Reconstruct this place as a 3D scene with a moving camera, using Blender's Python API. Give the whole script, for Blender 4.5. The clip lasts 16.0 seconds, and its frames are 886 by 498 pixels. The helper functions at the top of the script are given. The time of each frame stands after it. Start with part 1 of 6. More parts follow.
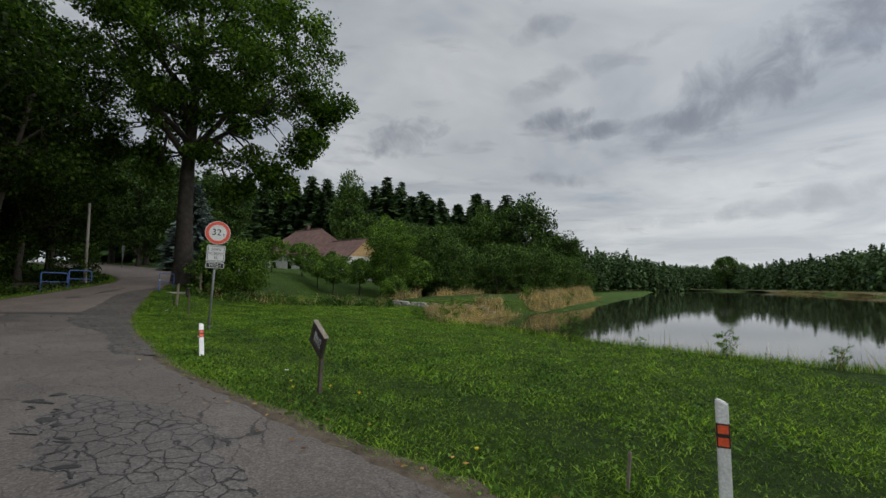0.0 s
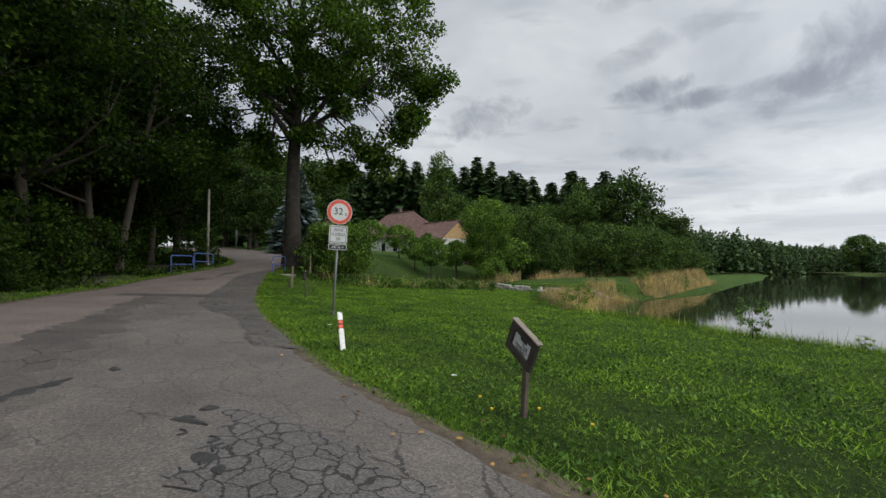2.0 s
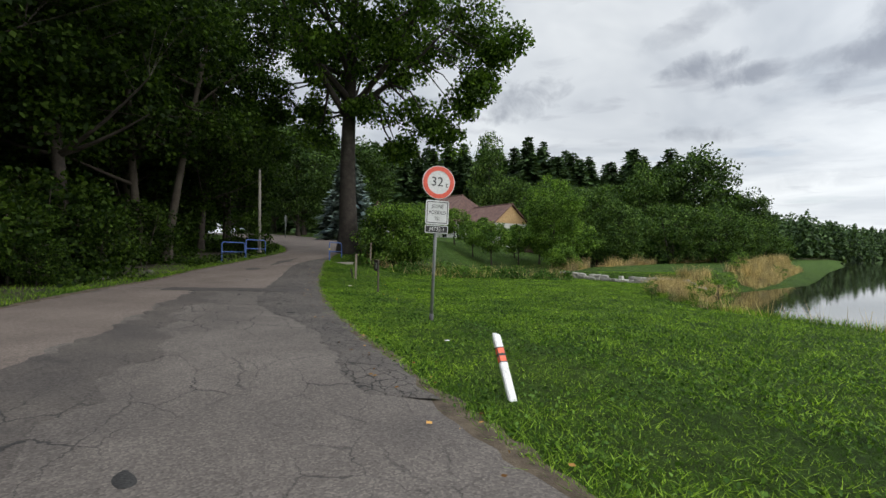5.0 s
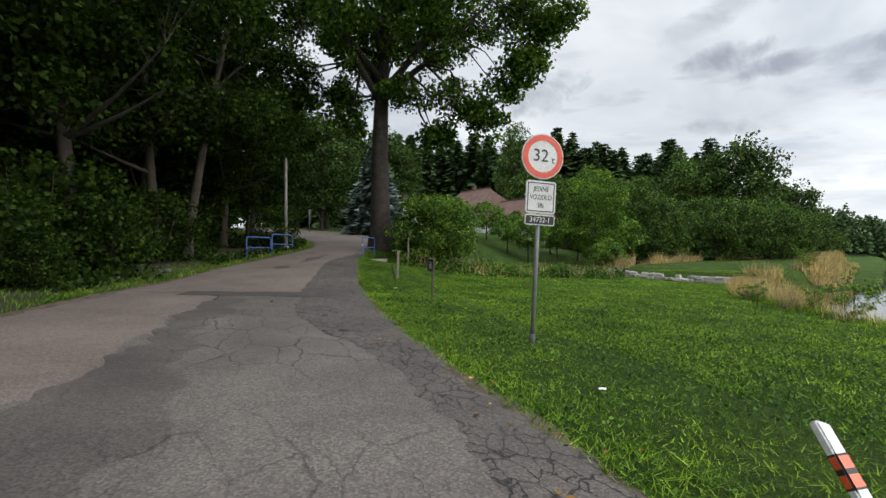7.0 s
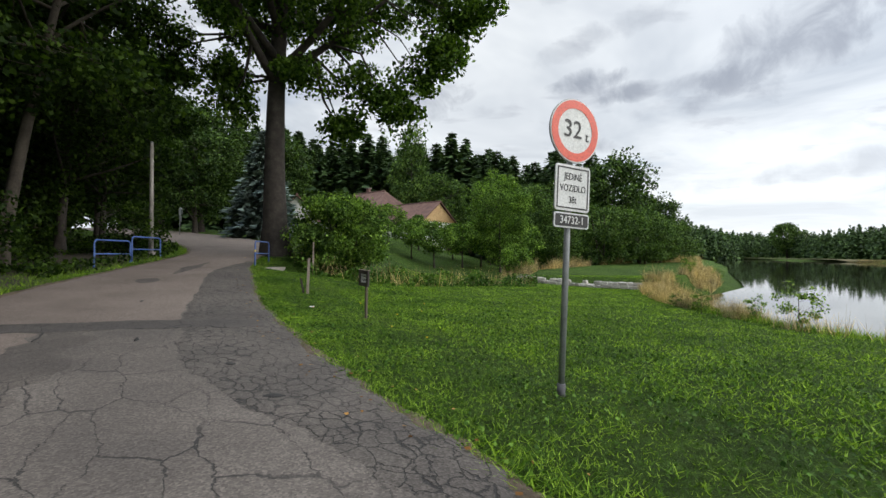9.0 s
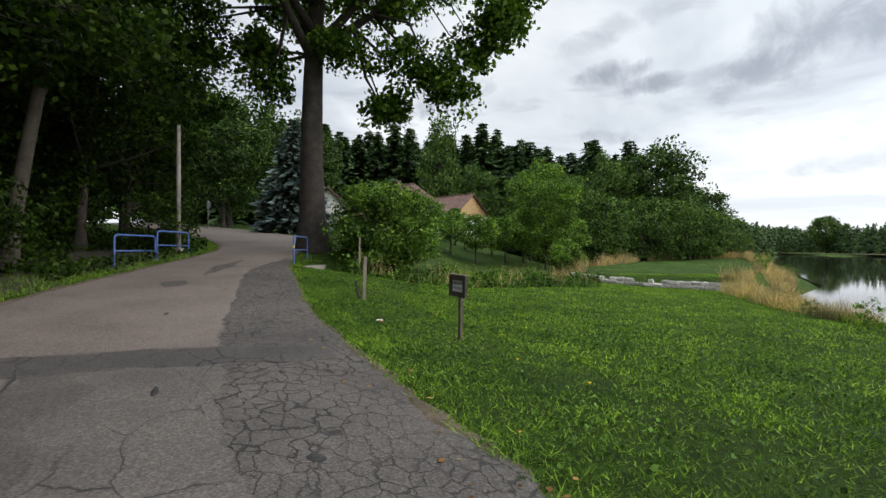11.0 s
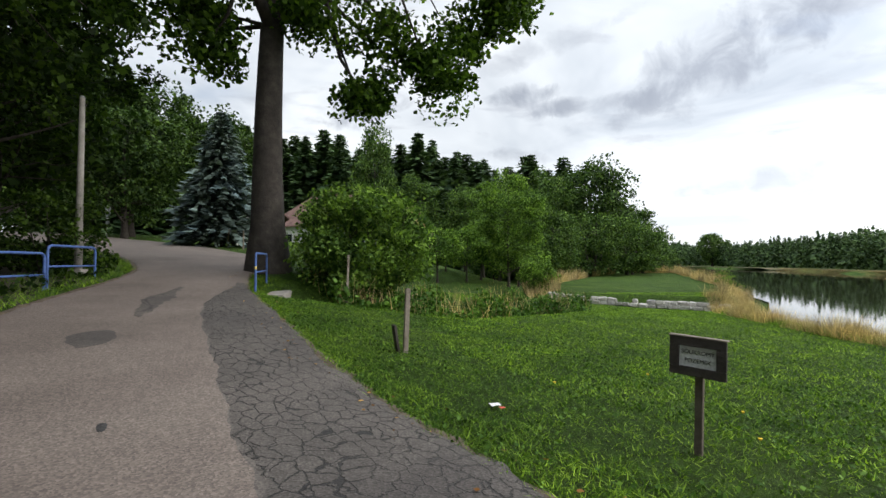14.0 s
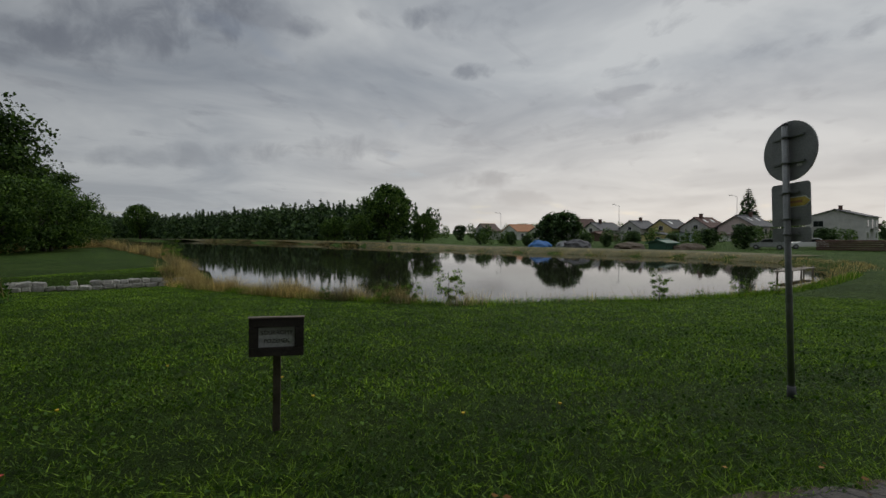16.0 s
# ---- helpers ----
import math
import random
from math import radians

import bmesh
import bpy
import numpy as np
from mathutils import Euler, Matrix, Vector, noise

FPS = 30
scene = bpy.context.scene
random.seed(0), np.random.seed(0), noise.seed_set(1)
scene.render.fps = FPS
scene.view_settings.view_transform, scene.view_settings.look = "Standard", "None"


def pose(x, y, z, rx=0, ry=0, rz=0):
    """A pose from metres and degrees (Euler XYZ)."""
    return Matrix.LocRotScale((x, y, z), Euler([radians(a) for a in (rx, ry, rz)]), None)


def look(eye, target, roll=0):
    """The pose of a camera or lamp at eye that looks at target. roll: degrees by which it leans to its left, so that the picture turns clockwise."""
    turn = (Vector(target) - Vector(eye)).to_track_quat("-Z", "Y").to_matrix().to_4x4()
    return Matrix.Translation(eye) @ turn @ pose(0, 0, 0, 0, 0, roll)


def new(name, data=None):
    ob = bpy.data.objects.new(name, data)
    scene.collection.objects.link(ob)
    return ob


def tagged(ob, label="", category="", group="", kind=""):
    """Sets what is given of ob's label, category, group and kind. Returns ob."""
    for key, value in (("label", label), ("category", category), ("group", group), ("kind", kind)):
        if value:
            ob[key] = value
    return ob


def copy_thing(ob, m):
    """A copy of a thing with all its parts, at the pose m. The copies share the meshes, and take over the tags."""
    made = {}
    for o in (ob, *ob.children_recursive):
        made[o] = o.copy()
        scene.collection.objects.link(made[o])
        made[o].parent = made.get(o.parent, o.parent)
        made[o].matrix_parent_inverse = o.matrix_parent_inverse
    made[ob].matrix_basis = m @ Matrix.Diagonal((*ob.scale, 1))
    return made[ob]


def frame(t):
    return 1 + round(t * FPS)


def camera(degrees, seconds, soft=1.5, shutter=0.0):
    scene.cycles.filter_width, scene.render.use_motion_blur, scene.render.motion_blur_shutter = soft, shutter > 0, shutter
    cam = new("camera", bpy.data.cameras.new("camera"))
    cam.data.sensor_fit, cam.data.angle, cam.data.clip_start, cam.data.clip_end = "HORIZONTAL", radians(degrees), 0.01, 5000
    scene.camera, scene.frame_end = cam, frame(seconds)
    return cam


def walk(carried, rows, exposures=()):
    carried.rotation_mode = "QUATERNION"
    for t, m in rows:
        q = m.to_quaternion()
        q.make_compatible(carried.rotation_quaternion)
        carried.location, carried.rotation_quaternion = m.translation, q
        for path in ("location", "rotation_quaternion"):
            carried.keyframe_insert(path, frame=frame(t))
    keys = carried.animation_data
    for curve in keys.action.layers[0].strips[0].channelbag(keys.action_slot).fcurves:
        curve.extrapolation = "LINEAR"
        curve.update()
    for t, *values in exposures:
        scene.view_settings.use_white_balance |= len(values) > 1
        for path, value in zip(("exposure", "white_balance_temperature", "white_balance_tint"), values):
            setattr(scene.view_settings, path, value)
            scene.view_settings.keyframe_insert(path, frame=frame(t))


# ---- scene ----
cam = camera(87.3, 16.0)
METRES, EYE, TILT, LEAN, TURN = 20.8, 1.5, 0.0, 2.3, 0.0
ROWS = [
    (0.0, 0.0, 0.0, 0.0, -0.19, 4.72, -2.31),
    (0.5, -0.0193, 0.0152, 0.0011, 4.44, 3.3, -2.34),
    (1.0, -0.0371, 0.0378, 0.0006, 6.21, 3.19, -2.43),
    (1.5, -0.0579, 0.0574, -0.0008, 8.66, 2.53, -2.42),
    (2.0, -0.0778, 0.0803, -0.0012, 10.03, 2.09, -2.39),
    (2.5, -0.0976, 0.1026, -0.0016, 13.06, 1.73, -2.35),
    (3.0, -0.119, 0.1253, -0.0017, 14.41, 1.19, -2.32),
    (3.5, -0.1389, 0.1489, -0.0017, 14.36, 1.11, -2.32),
    (6.0, -0.2437, 0.2675, -0.0028, 16.22, -0.53, -2.22),
    (6.5, -0.2675, 0.293, -0.0026, 17.17, -0.65, -2.28),
    (7.0, -0.2925, 0.3155, -0.0029, 16.86, -0.53, -2.32),
    (7.5, -0.3163, 0.3417, -0.0026, 12.17, 0.28, -2.39),
    (8.0, -0.339, 0.3652, -0.0022, 4.98, 0.95, -2.4),
    (10.5, -0.4363, 0.5102, -0.0018, 2.39, -0.06, -2.4),
    (11.0, -0.4599, 0.5383, -0.0017, 5.5, -0.18, -2.4),
    (11.5, -0.4826, 0.5672, -0.001, 8.47, -0.14, -2.34),
    (12.0, -0.5085, 0.5942, -0.0005, 11.85, 0.0, -2.34),
    (12.5, -0.5338, 0.6208, 0.0003, 13.58, 0.21, -2.32),
    (13.0, -0.5602, 0.6468, 0.0013, 12.55, 1.04, -2.39),
    (13.5, -0.584, 0.6744, 0.0029, 6.52, 1.73, -2.42),
    (14.0, -0.6048, 0.7017, 0.0044, -4.76, 1.82, -2.5),
    (14.5, -0.6159, 0.7271, 0.0051, -21.58, 1.9, -2.32),
    (15.0, -0.6235, 0.7463, 0.0074, -40.42, 1.02, -1.67),
    (15.5, -0.6334, 0.7537, 0.008, -58.09, -0.09, -0.89),
    (16.0, -0.6388, 0.7479, 0.0073, -68.14, 0.22, -0.52),
]
EXPOSURES = [(0.0, -0.4), (0.5, -0.14), (1.0, -0.06), (3.5, 0.12), (7.0, 0.36), (8.2, 0.44), (10.5, 0.3), (11.2, 0.55), (13.0, 0.84), (13.8, 0.68), (14.5, 0.2), (15.2, -0.62), (16.0, -1.08)]
walk(cam, [(t, pose(0, 0, EYE, TILT, LEAN, TURN) @ pose(METRES * x, METRES * y, METRES * z, 90 + pitch, roll, yaw)) for t, x, y, z, yaw, pitch, roll in ROWS], EXPOSURES)

# ---- light ----
SUN_HEADING, SUN_HEIGHT = 100.0, 34.0
sun_data = bpy.data.lights.new("sun", "SUN")
sun_data.energy, sun_data.angle, sun_data.color = 1.3, radians(40), (1.0, 0.95, 0.88)
sun = new("sun", sun_data)
_h, _e = radians(SUN_HEADING), radians(SUN_HEIGHT)
SUN_DIR = Vector((math.sin(_h) * math.cos(_e), math.cos(_h) * math.cos(_e), math.sin(_e)))
sun.matrix_world = look(SUN_DIR * 200, (0, 0, 0))


def nodes_of(tree):
    """Short makers of nodes and links for a node tree."""
    def add(kind, **values):
        n = tree.nodes.new(kind)
        for key, value in values.items():
            if key in n.inputs:
                n.inputs[key].default_value = value
        return n

    def link(a, b):
        tree.links.new(a, b)
    return add, link


def ramp(add, stops, mode="LINEAR"):
    n = add("ShaderNodeValToRGB")
    n.color_ramp.interpolation = mode
    e = n.color_ramp.elements
    while len(e) < len(stops):
        e.new(0.5)
    for k, (p, c) in zip(e, stops):
        k.position, k.color = p, (*c, 1) if len(c) == 3 else c
    return n


def math_node(add, link, op, a, b=None, c=None):
    n = add("ShaderNodeMath")
    n.operation = op
    for i, v in enumerate((a, b, c)):
        if v is None:
            continue
        if isinstance(v, (int, float)):
            n.inputs[i].default_value = v
        else:
            link(v, n.inputs[i])
    return n.outputs[0]


def mix_color(add, link, fac, a, b, mode="MIX"):
    n = add("ShaderNodeMix")
    n.data_type, n.blend_type = "RGBA", mode
    for sock, v in ((n.inputs[0], fac), (n.inputs[6], a), (n.inputs[7], b)):
        if isinstance(v, (int, float)):
            sock.default_value = v
        elif isinstance(v, tuple):
            sock.default_value = (*v, 1)
        else:
            link(v, sock)
    return n.outputs[2]


CLOUDS = [(-5, 18.1, 5.5, 2.2, 14, 0.75), (14, 19.8, 4.5, 1.3, 4, 0.70), (19, 18.0, 3.6, 1.2, 6, 0.65), (36, 21.2, 10.0, 4.5, 24, 0.55), (42, 22.6, 8.0, 3.0, 20, 0.55), (29, 17.6, 5.0, 1.5, 22, 0.50), (14, 12.8, 4.2, 1.0, -8, 0.65), (17, 24.7, 9.0, 1.6, 18, 0.30), (25, 18.1, 4.0, 1.2, 8, 0.50), (41, 8.7, 12.0, 1.3, 6, 0.50),
          (24, 7.2, 9.0, 1.0, 3, 0.30), (19, 17.8, 3.0, 1.0, 0, 0.30), (73, 6.5, 4.0, 1.1, 2, 0.75), (78, 4.2, 3.8, 1.0, -4, 0.60), (91, 10.5, 4.0, 0.7, 4, 0.60), (56, 10.1, 7.5, 1.6, 4, 0.50), (72, 18.9, 2.8, 1.0, -6, 0.50), (66, 24.6, 3.0, 1.2, 15, 0.50), (52, 22.8, 3.2, 1.3, 10, 0.40), (13, 29.4, 4.0, 1.5, 10, 0.40)]


def build_sky():
    """An overcast sky: layered cloud over a pale Nishita sky, brighter overhead as overcast skies are."""
    world = bpy.data.worlds.new("sky")
    scene.world = world
    world.use_nodes = True
    t = world.node_tree
    t.nodes.clear()
    add, link = nodes_of(t)
    co = add("ShaderNodeTexCoord")
    sep = add("ShaderNodeSeparateXYZ")
    link(co.outputs["Generated"], sep.inputs[0])
    up = math_node(add, link, "MAXIMUM", sep.outputs[2], 0.0)
    den = math_node(add, link, "ADD", up, 0.10)
    flat = add("ShaderNodeCombineXYZ")
    link(math_node(add, link, "DIVIDE", sep.outputs[0], den), flat.inputs[0])
    link(math_node(add, link, "DIVIDE", sep.outputs[1], den), flat.inputs[1])
    sky = add("ShaderNodeTexSky")
    sky.sky_type, sky.sun_disc = "NISHITA", False
    sky.sun_elevation, sky.sun_rotation = radians(SUN_HEIGHT), radians(SUN_HEADING)
    blue = mix_color(add, link, 1.0, sky.outputs[0], (0.105, 0.10, 0.10), "MULTIPLY")
    # wide soft veils
    veil = add("ShaderNodeTexNoise", Scale=0.75, Detail=5.0, Roughness=0.55, Distortion=0.6)
    link(flat.outputs[0], veil.inputs["Vector"])
    veil_c = ramp(add, [(0.34, (0.38, 0.42, 0.475)), (0.50, (0.56, 0.595, 0.635)), (0.66, (0.75, 0.78, 0.80))])
    link(veil.outputs[0], veil_c.inputs[0])
    # small dark puffs
    stretch = add("ShaderNodeMapping")
    stretch.inputs["Scale"].default_value = (1.0, 1.5, 1.0)
    stretch.inputs["Location"].default_value = (3.1, 1.7, 0.0)
    stretch.inputs["Rotation"].default_value = (0, 0, radians(-25))
    link(flat.outputs[0], stretch.inputs[0])
    puff = add("ShaderNodeTexNoise", Scale=2.3, Detail=8.0, Roughness=0.56, Distortion=0.35)
    link(stretch.outputs[0], puff.inputs["Vector"])
    puff_f = ramp(add, [(0.565, (0, 0, 0)), (0.69, (1, 1, 1))])
    link(puff.outputs[0], puff_f.inputs[0])
    cloud = mix_color(add, link, math_node(add, link, "MULTIPLY", puff_f.outputs[0], 0.42), veil_c.outputs[0], (0.30, 0.32, 0.37))
    # single flat cumulus shreds and one wide bank: (heading, height) in degrees, half length and half height, how dense
    ragged = add("ShaderNodeTexNoise", Scale=15.0, Detail=8.0, Roughness=0.6, Distortion=0.4)
    link(co.outputs["Generated"], ragged.inputs["Vector"])
    for heading, height, long, tall, lean, dense in CLOUDS:
        h, e = radians(heading), radians(height)
        axes = ((math.cos(h), -math.sin(h), 0), (-math.sin(h) * math.sin(e), -math.cos(h) * math.sin(e), math.cos(e)))
        ca, sa = math.cos(radians(lean)), math.sin(radians(lean))
        sides = []
        for k, size in ((0, long), (1, tall)):
            ax = [axes[0][i] * (ca, -sa)[k] + axes[1][i] * (sa, ca)[k] for i in range(3)]
            d = add("ShaderNodeVectorMath")
            d.operation = "DOT_PRODUCT"
            link(co.outputs["Generated"], d.inputs[0])
            d.inputs[1].default_value = ax
            centre = sum(ax[i] * (math.sin(h) * math.cos(e), math.cos(h) * math.cos(e), math.sin(e))[i] for i in range(3))
            off = math_node(add, link, "SUBTRACT", d.outputs["Value"], centre)
            sides.append(math_node(add, link, "POWER", math_node(add, link, "ABSOLUTE", math_node(add, link, "DIVIDE", off, math.sin(radians(size)))), 2.0))
        front = add("ShaderNodeVectorMath")
        front.operation = "DOT_PRODUCT"
        link(co.outputs["Generated"], front.inputs[0])
        front.inputs[1].default_value = (math.sin(h) * math.cos(e), math.cos(h) * math.cos(e), math.sin(e))
        reach = math_node(add, link, "ADD", sides[0], sides[1])
        body = math_node(add, link, "SUBTRACT", math_node(add, link, "MULTIPLY_ADD", ragged.outputs[0], 4.2, -1.15), reach)
        edge = add("ShaderNodeMapRange")
        edge.inputs["From Min"].default_value, edge.inputs["From Max"].default_value = 0.0, 1.25
        edge.inputs["To Max"].default_value = min(0.88, 1.3 * dense)
        link(body, edge.inputs[0])
        shown = math_node(add, link, "MULTIPLY", edge.outputs[0], math_node(add, link, "GREATER_THAN", front.outputs["Value"], 0.6))
        cloud = mix_color(add, link, shown, cloud, (0.26, 0.285, 0.335))
    # pale glow near the horizon, warm towards the sun
    dot = add("ShaderNodeVectorMath")
    dot.operation = "DOT_PRODUCT"
    link(co.outputs["Generated"], dot.inputs[0])
    dot.inputs[1].default_value = (math.sin(_h), math.cos(_h), 0.12)
    warm = add("ShaderNodeMapRange")
    warm.inputs["From Min"].default_value, warm.inputs["From Max"].default_value = 0.55, 1.0
    link(dot.outputs["Value"], warm.inputs[0])
    low = add("ShaderNodeMapRange")
    low.inputs["From Min"].default_value, low.inputs["From Max"].default_value = 0.30, 0.03
    link(up, low.inputs[0])
    glow_c = mix_color(add, link, warm.outputs[0], (0.69, 0.72, 0.745), (1.30, 1.19, 1.07))
    pale = mix_color(add, link, math_node(add, link, "MULTIPLY", low.outputs[0], 0.6), cloud, glow_c)
    side = add("ShaderNodeMapRange")
    side.inputs["From Min"].default_value, side.inputs["From Max"].default_value = 0.0, 1.0
    side.inputs["To Min"].default_value, side.inputs["To Max"].default_value = 1.0, 1.45
    link(dot.outputs["Value"], side.inputs[0])
    cover = add("ShaderNodeTexNoise", Scale=0.9, Detail=4.0)
    link(stretch.outputs[0], cover.inputs["Vector"])
    open_f = ramp(add, [(0.62, (0.03, 0.03, 0.03)), (0.75, (0.45, 0.45, 0.45))])
    link(cover.outputs[0], open_f.inputs[0])
    whole = mix_color(add, link, open_f.outputs[0], pale, blue)
    zen = add("ShaderNodeMapRange")
    zen.interpolation_type = "SMOOTHSTEP"
    zen.inputs["From Min"].default_value, zen.inputs["From Max"].default_value = 0.50, 0.95
    zen.inputs["To Min"].default_value, zen.inputs["To Max"].default_value = 1.02, 2.5
    link(up, zen.inputs[0])
    bg = add("ShaderNodeBackground")
    link(whole, bg.inputs[0])
    link(math_node(add, link, "MULTIPLY", zen.outputs[0], side.outputs[0]), bg.inputs[1])
    out = add("ShaderNodeOutputWorld")
    link(bg.outputs[0], out.inputs[0])


build_sky()


# ---- materials ----
def surface(name, colors, scale=4.0, rough=0.8, bump=0.3, bump_scale=40.0, fine=None, metal=0.0, coords="Object", island=0.0, detail=6.0):
    """A rough or glossy surface: a broad colour noise over two or three colours, a fine one, bump of its own grain."""
    m = bpy.data.materials.new(name)
    m.use_nodes = True
    t = m.node_tree
    add, link = nodes_of(t)
    bsdf = t.nodes["Principled BSDF"]
    co = add("ShaderNodeTexCoord")
    src = add("ShaderNodeNewGeometry").outputs["Position"] if coords == "World" else co.outputs["Object"]
    broad = add("ShaderNodeTexNoise", Scale=scale, Detail=detail, Roughness=0.6)
    link(src, broad.inputs["Vector"])
    n = len(colors)
    rc = ramp(add, [(0.3 + 0.4 * i / max(1, n - 1), c) for i, c in enumerate(colors)])
    link(broad.outputs[0], rc.inputs[0])
    grain = add("ShaderNodeTexNoise", Scale=bump_scale, Detail=4.0, Roughness=0.65)
    link(src, grain.inputs["Vector"])
    tone = ramp(add, [(0.25, (0.72,) * 3), (0.75, (1.25,) * 3)])
    link(grain.outputs[0], tone.inputs[0])
    color = mix_color(add, link, 1.0, rc.outputs[0], tone.outputs[0], "MULTIPLY")
    if island:
        geo = add("ShaderNodeNewGeometry")
        obj = add("ShaderNodeObjectInfo")
        both = math_node(add, link, "FRACT", math_node(add, link, "ADD", geo.outputs["Random Per Island"], obj.outputs["Random"]))
        vary = ramp(add, [(0.0, (1 - island,) * 3), (1.0, (1 + island,) * 3)])
        link(both, vary.inputs[0])
        color = mix_color(add, link, 1.0, color, vary.outputs[0], "MULTIPLY")
    link(color, bsdf.inputs["Base Color"])
    bsdf.inputs["Roughness"].default_value, bsdf.inputs["Metallic"].default_value = rough, metal
    if bump:
        b = add("ShaderNodeBump", Strength=bump, Distance=0.02)
        link(grain.outputs[0], b.inputs["Height"])
        link(b.outputs[0], bsdf.inputs["Normal"])
    return m


def foliage(name, dark, light, through_light=0.42, rough=0.6):
    """Leaves: each leaf its own tone, part of the light goes through."""
    m = bpy.data.materials.new(name)
    m.use_nodes = True
    t = m.node_tree
    add, link = nodes_of(t)
    bsdf, out = t.nodes["Principled BSDF"], t.nodes["Material Output"]
    geo = add("ShaderNodeNewGeometry")
    rc = ramp(add, [(0.0, tuple(0.6 * c for c in dark)), (0.4, dark), (0.85, tuple(min(1, 1.2 * c) for c in light)), (1.0, tuple(min(1, 1.55 * c) for c in light))])
    link(geo.outputs["Random Per Island"], rc.inputs[0])
    patch = add("ShaderNodeTexNoise", Scale=0.8, Detail=4.0)
    link(geo.outputs["Position"], patch.inputs["Vector"])
    tone = ramp(add, [(0.32, (0.58, 0.64, 0.7)), (0.68, (1.38, 1.32, 1.05))])
    link(patch.outputs[0], tone.inputs[0])
    color = mix_color(add, link, 1.0, rc.outputs[0], tone.outputs[0], "MULTIPLY")
    link(color, bsdf.inputs["Base Color"])
    bsdf.inputs["Roughness"].default_value = rough
    bsdf.inputs["Specular IOR Level"].default_value = 0.12
    trans = add("ShaderNodeBsdfTranslucent")
    link(mix_color(add, link, 1.0, color, (1.15, 1.25, 0.6), "MULTIPLY"), trans.inputs[0])
    mix = add("ShaderNodeMixShader")
    mix.inputs[0].default_value = through_light
    link(bsdf.outputs[0], mix.inputs[1])
    link(trans.outputs[0], mix.inputs[2])
    link(mix.outputs[0], out.inputs[0])
    return m


def asphalt(name, colors, crack=0.0, crack_scale=2.2, bump=0.5, stain=0.0, stretch=2.0, gap=1.0):
    """Worn asphalt with stone grain; crack: how dark and deep its net of cracks is."""
    m = bpy.data.materials.new(name)
    m.use_nodes = True
    t = m.node_tree
    add, link = nodes_of(t)
    bsdf = t.nodes["Principled BSDF"]
    geo = add("ShaderNodeNewGeometry")
    pos = geo.outputs["Position"]
    broad = add("ShaderNodeTexNoise", Scale=0.7, Detail=7.0, Roughness=0.6)
    link(pos, broad.inputs["Vector"])
    rc = ramp(add, [(0.33 + 0.34 * i / (len(colors) - 1), c) for i, c in enumerate(colors)])
    link(broad.outputs[0], rc.inputs[0])
    stones = add("ShaderNodeTexVoronoi", Scale=62.0)
    link(pos, stones.inputs["Vector"])
    tone = ramp(add, [(0.0, (0.55,) * 3), (0.6, (1.08,) * 3), (1.0, (1.65,) * 3)])
    link(stones.outputs["Color"], tone.inputs[0])
    color = mix_color(add, link, 1.0, rc.outputs[0], tone.outputs[0], "MULTIPLY")
    height = math_node(add, link, "MULTIPLY", stones.outputs["Distance"], 0.25)
    if crack:
        warp = add("ShaderNodeTexNoise", Scale=2.0, Detail=7.0, Roughness=0.6)
        link(pos, warp.inputs["Vector"])
        bent = mix_color(add, link, 0.30, pos, warp.outputs[1], "ADD")
        jag = add("ShaderNodeTexNoise", Scale=11.0, Detail=5.0, Roughness=0.65)
        link(pos, jag.inputs["Vector"])
        bent = mix_color(add, link, 0.09, bent, jag.outputs[1], "ADD")
        along = add("ShaderNodeMapping")
        along.vector_type = "TEXTURE"
        along.inputs["Rotation"].default_value = (0, 0, radians(128))
        along.inputs["Scale"].default_value = (stretch, 1.0, 4.0)
        link(bent, along.inputs[0])
        net = add("ShaderNodeTexVoronoi", Scale=crack_scale)
        net.feature = "DISTANCE_TO_EDGE"
        link(along.outputs[0], net.inputs["Vector"])
        where = add("ShaderNodeTexNoise", Scale=0.55, Detail=3.0)
        link(pos, where.inputs["Vector"])
        wr = ramp(add, [(0.50 - 0.2 * crack, (0, 0, 0)), (0.66 - 0.1 * crack, (1, 1, 1))])
        link(where.outputs[0], wr.inputs[0])
        thin = add("ShaderNodeTexNoise", Scale=1.7, Detail=4.0)
        link(pos, thin.inputs["Vector"])
        wide = math_node(add, link, "MULTIPLY", math_node(add, link, "MAXIMUM", math_node(add, link, "SUBTRACT", thin.outputs[0], 0.36), 0.0), 0.028 * crack_scale * gap)
        near = math_node(add, link, "SUBTRACT", net.outputs["Distance"], wide)
        line = ramp(add, [(0.0012 * crack_scale, (1, 1, 1)), (0.0045 * crack_scale, (0, 0, 0))])
        link(near, line.inputs[0])
        f = math_node(add, link, "MULTIPLY", line.outputs[0], wr.outputs[0])
        color = mix_color(add, link, math_node(add, link, "MULTIPLY", f, 0.85), color, (0.012, 0.012, 0.012))
        height = math_node(add, link, "SUBTRACT", height, f)
    if stain:
        blot = add("ShaderNodeTexNoise", Scale=0.9, Detail=8.0, Roughness=0.7, Distortion=1.0)
        link(pos, blot.inputs["Vector"])
        br = ramp(add, [(0.60, (0, 0, 0)), (0.68, (1, 1, 1))])
        link(blot.outputs[0], br.inputs[0])
        color = mix_color(add, link, math_node(add, link, "MULTIPLY", br.outputs[0], stain), color, (0.02, 0.02, 0.021))
    link(color, bsdf.inputs["Base Color"])
    bsdf.inputs["Roughness"].default_value = 0.85
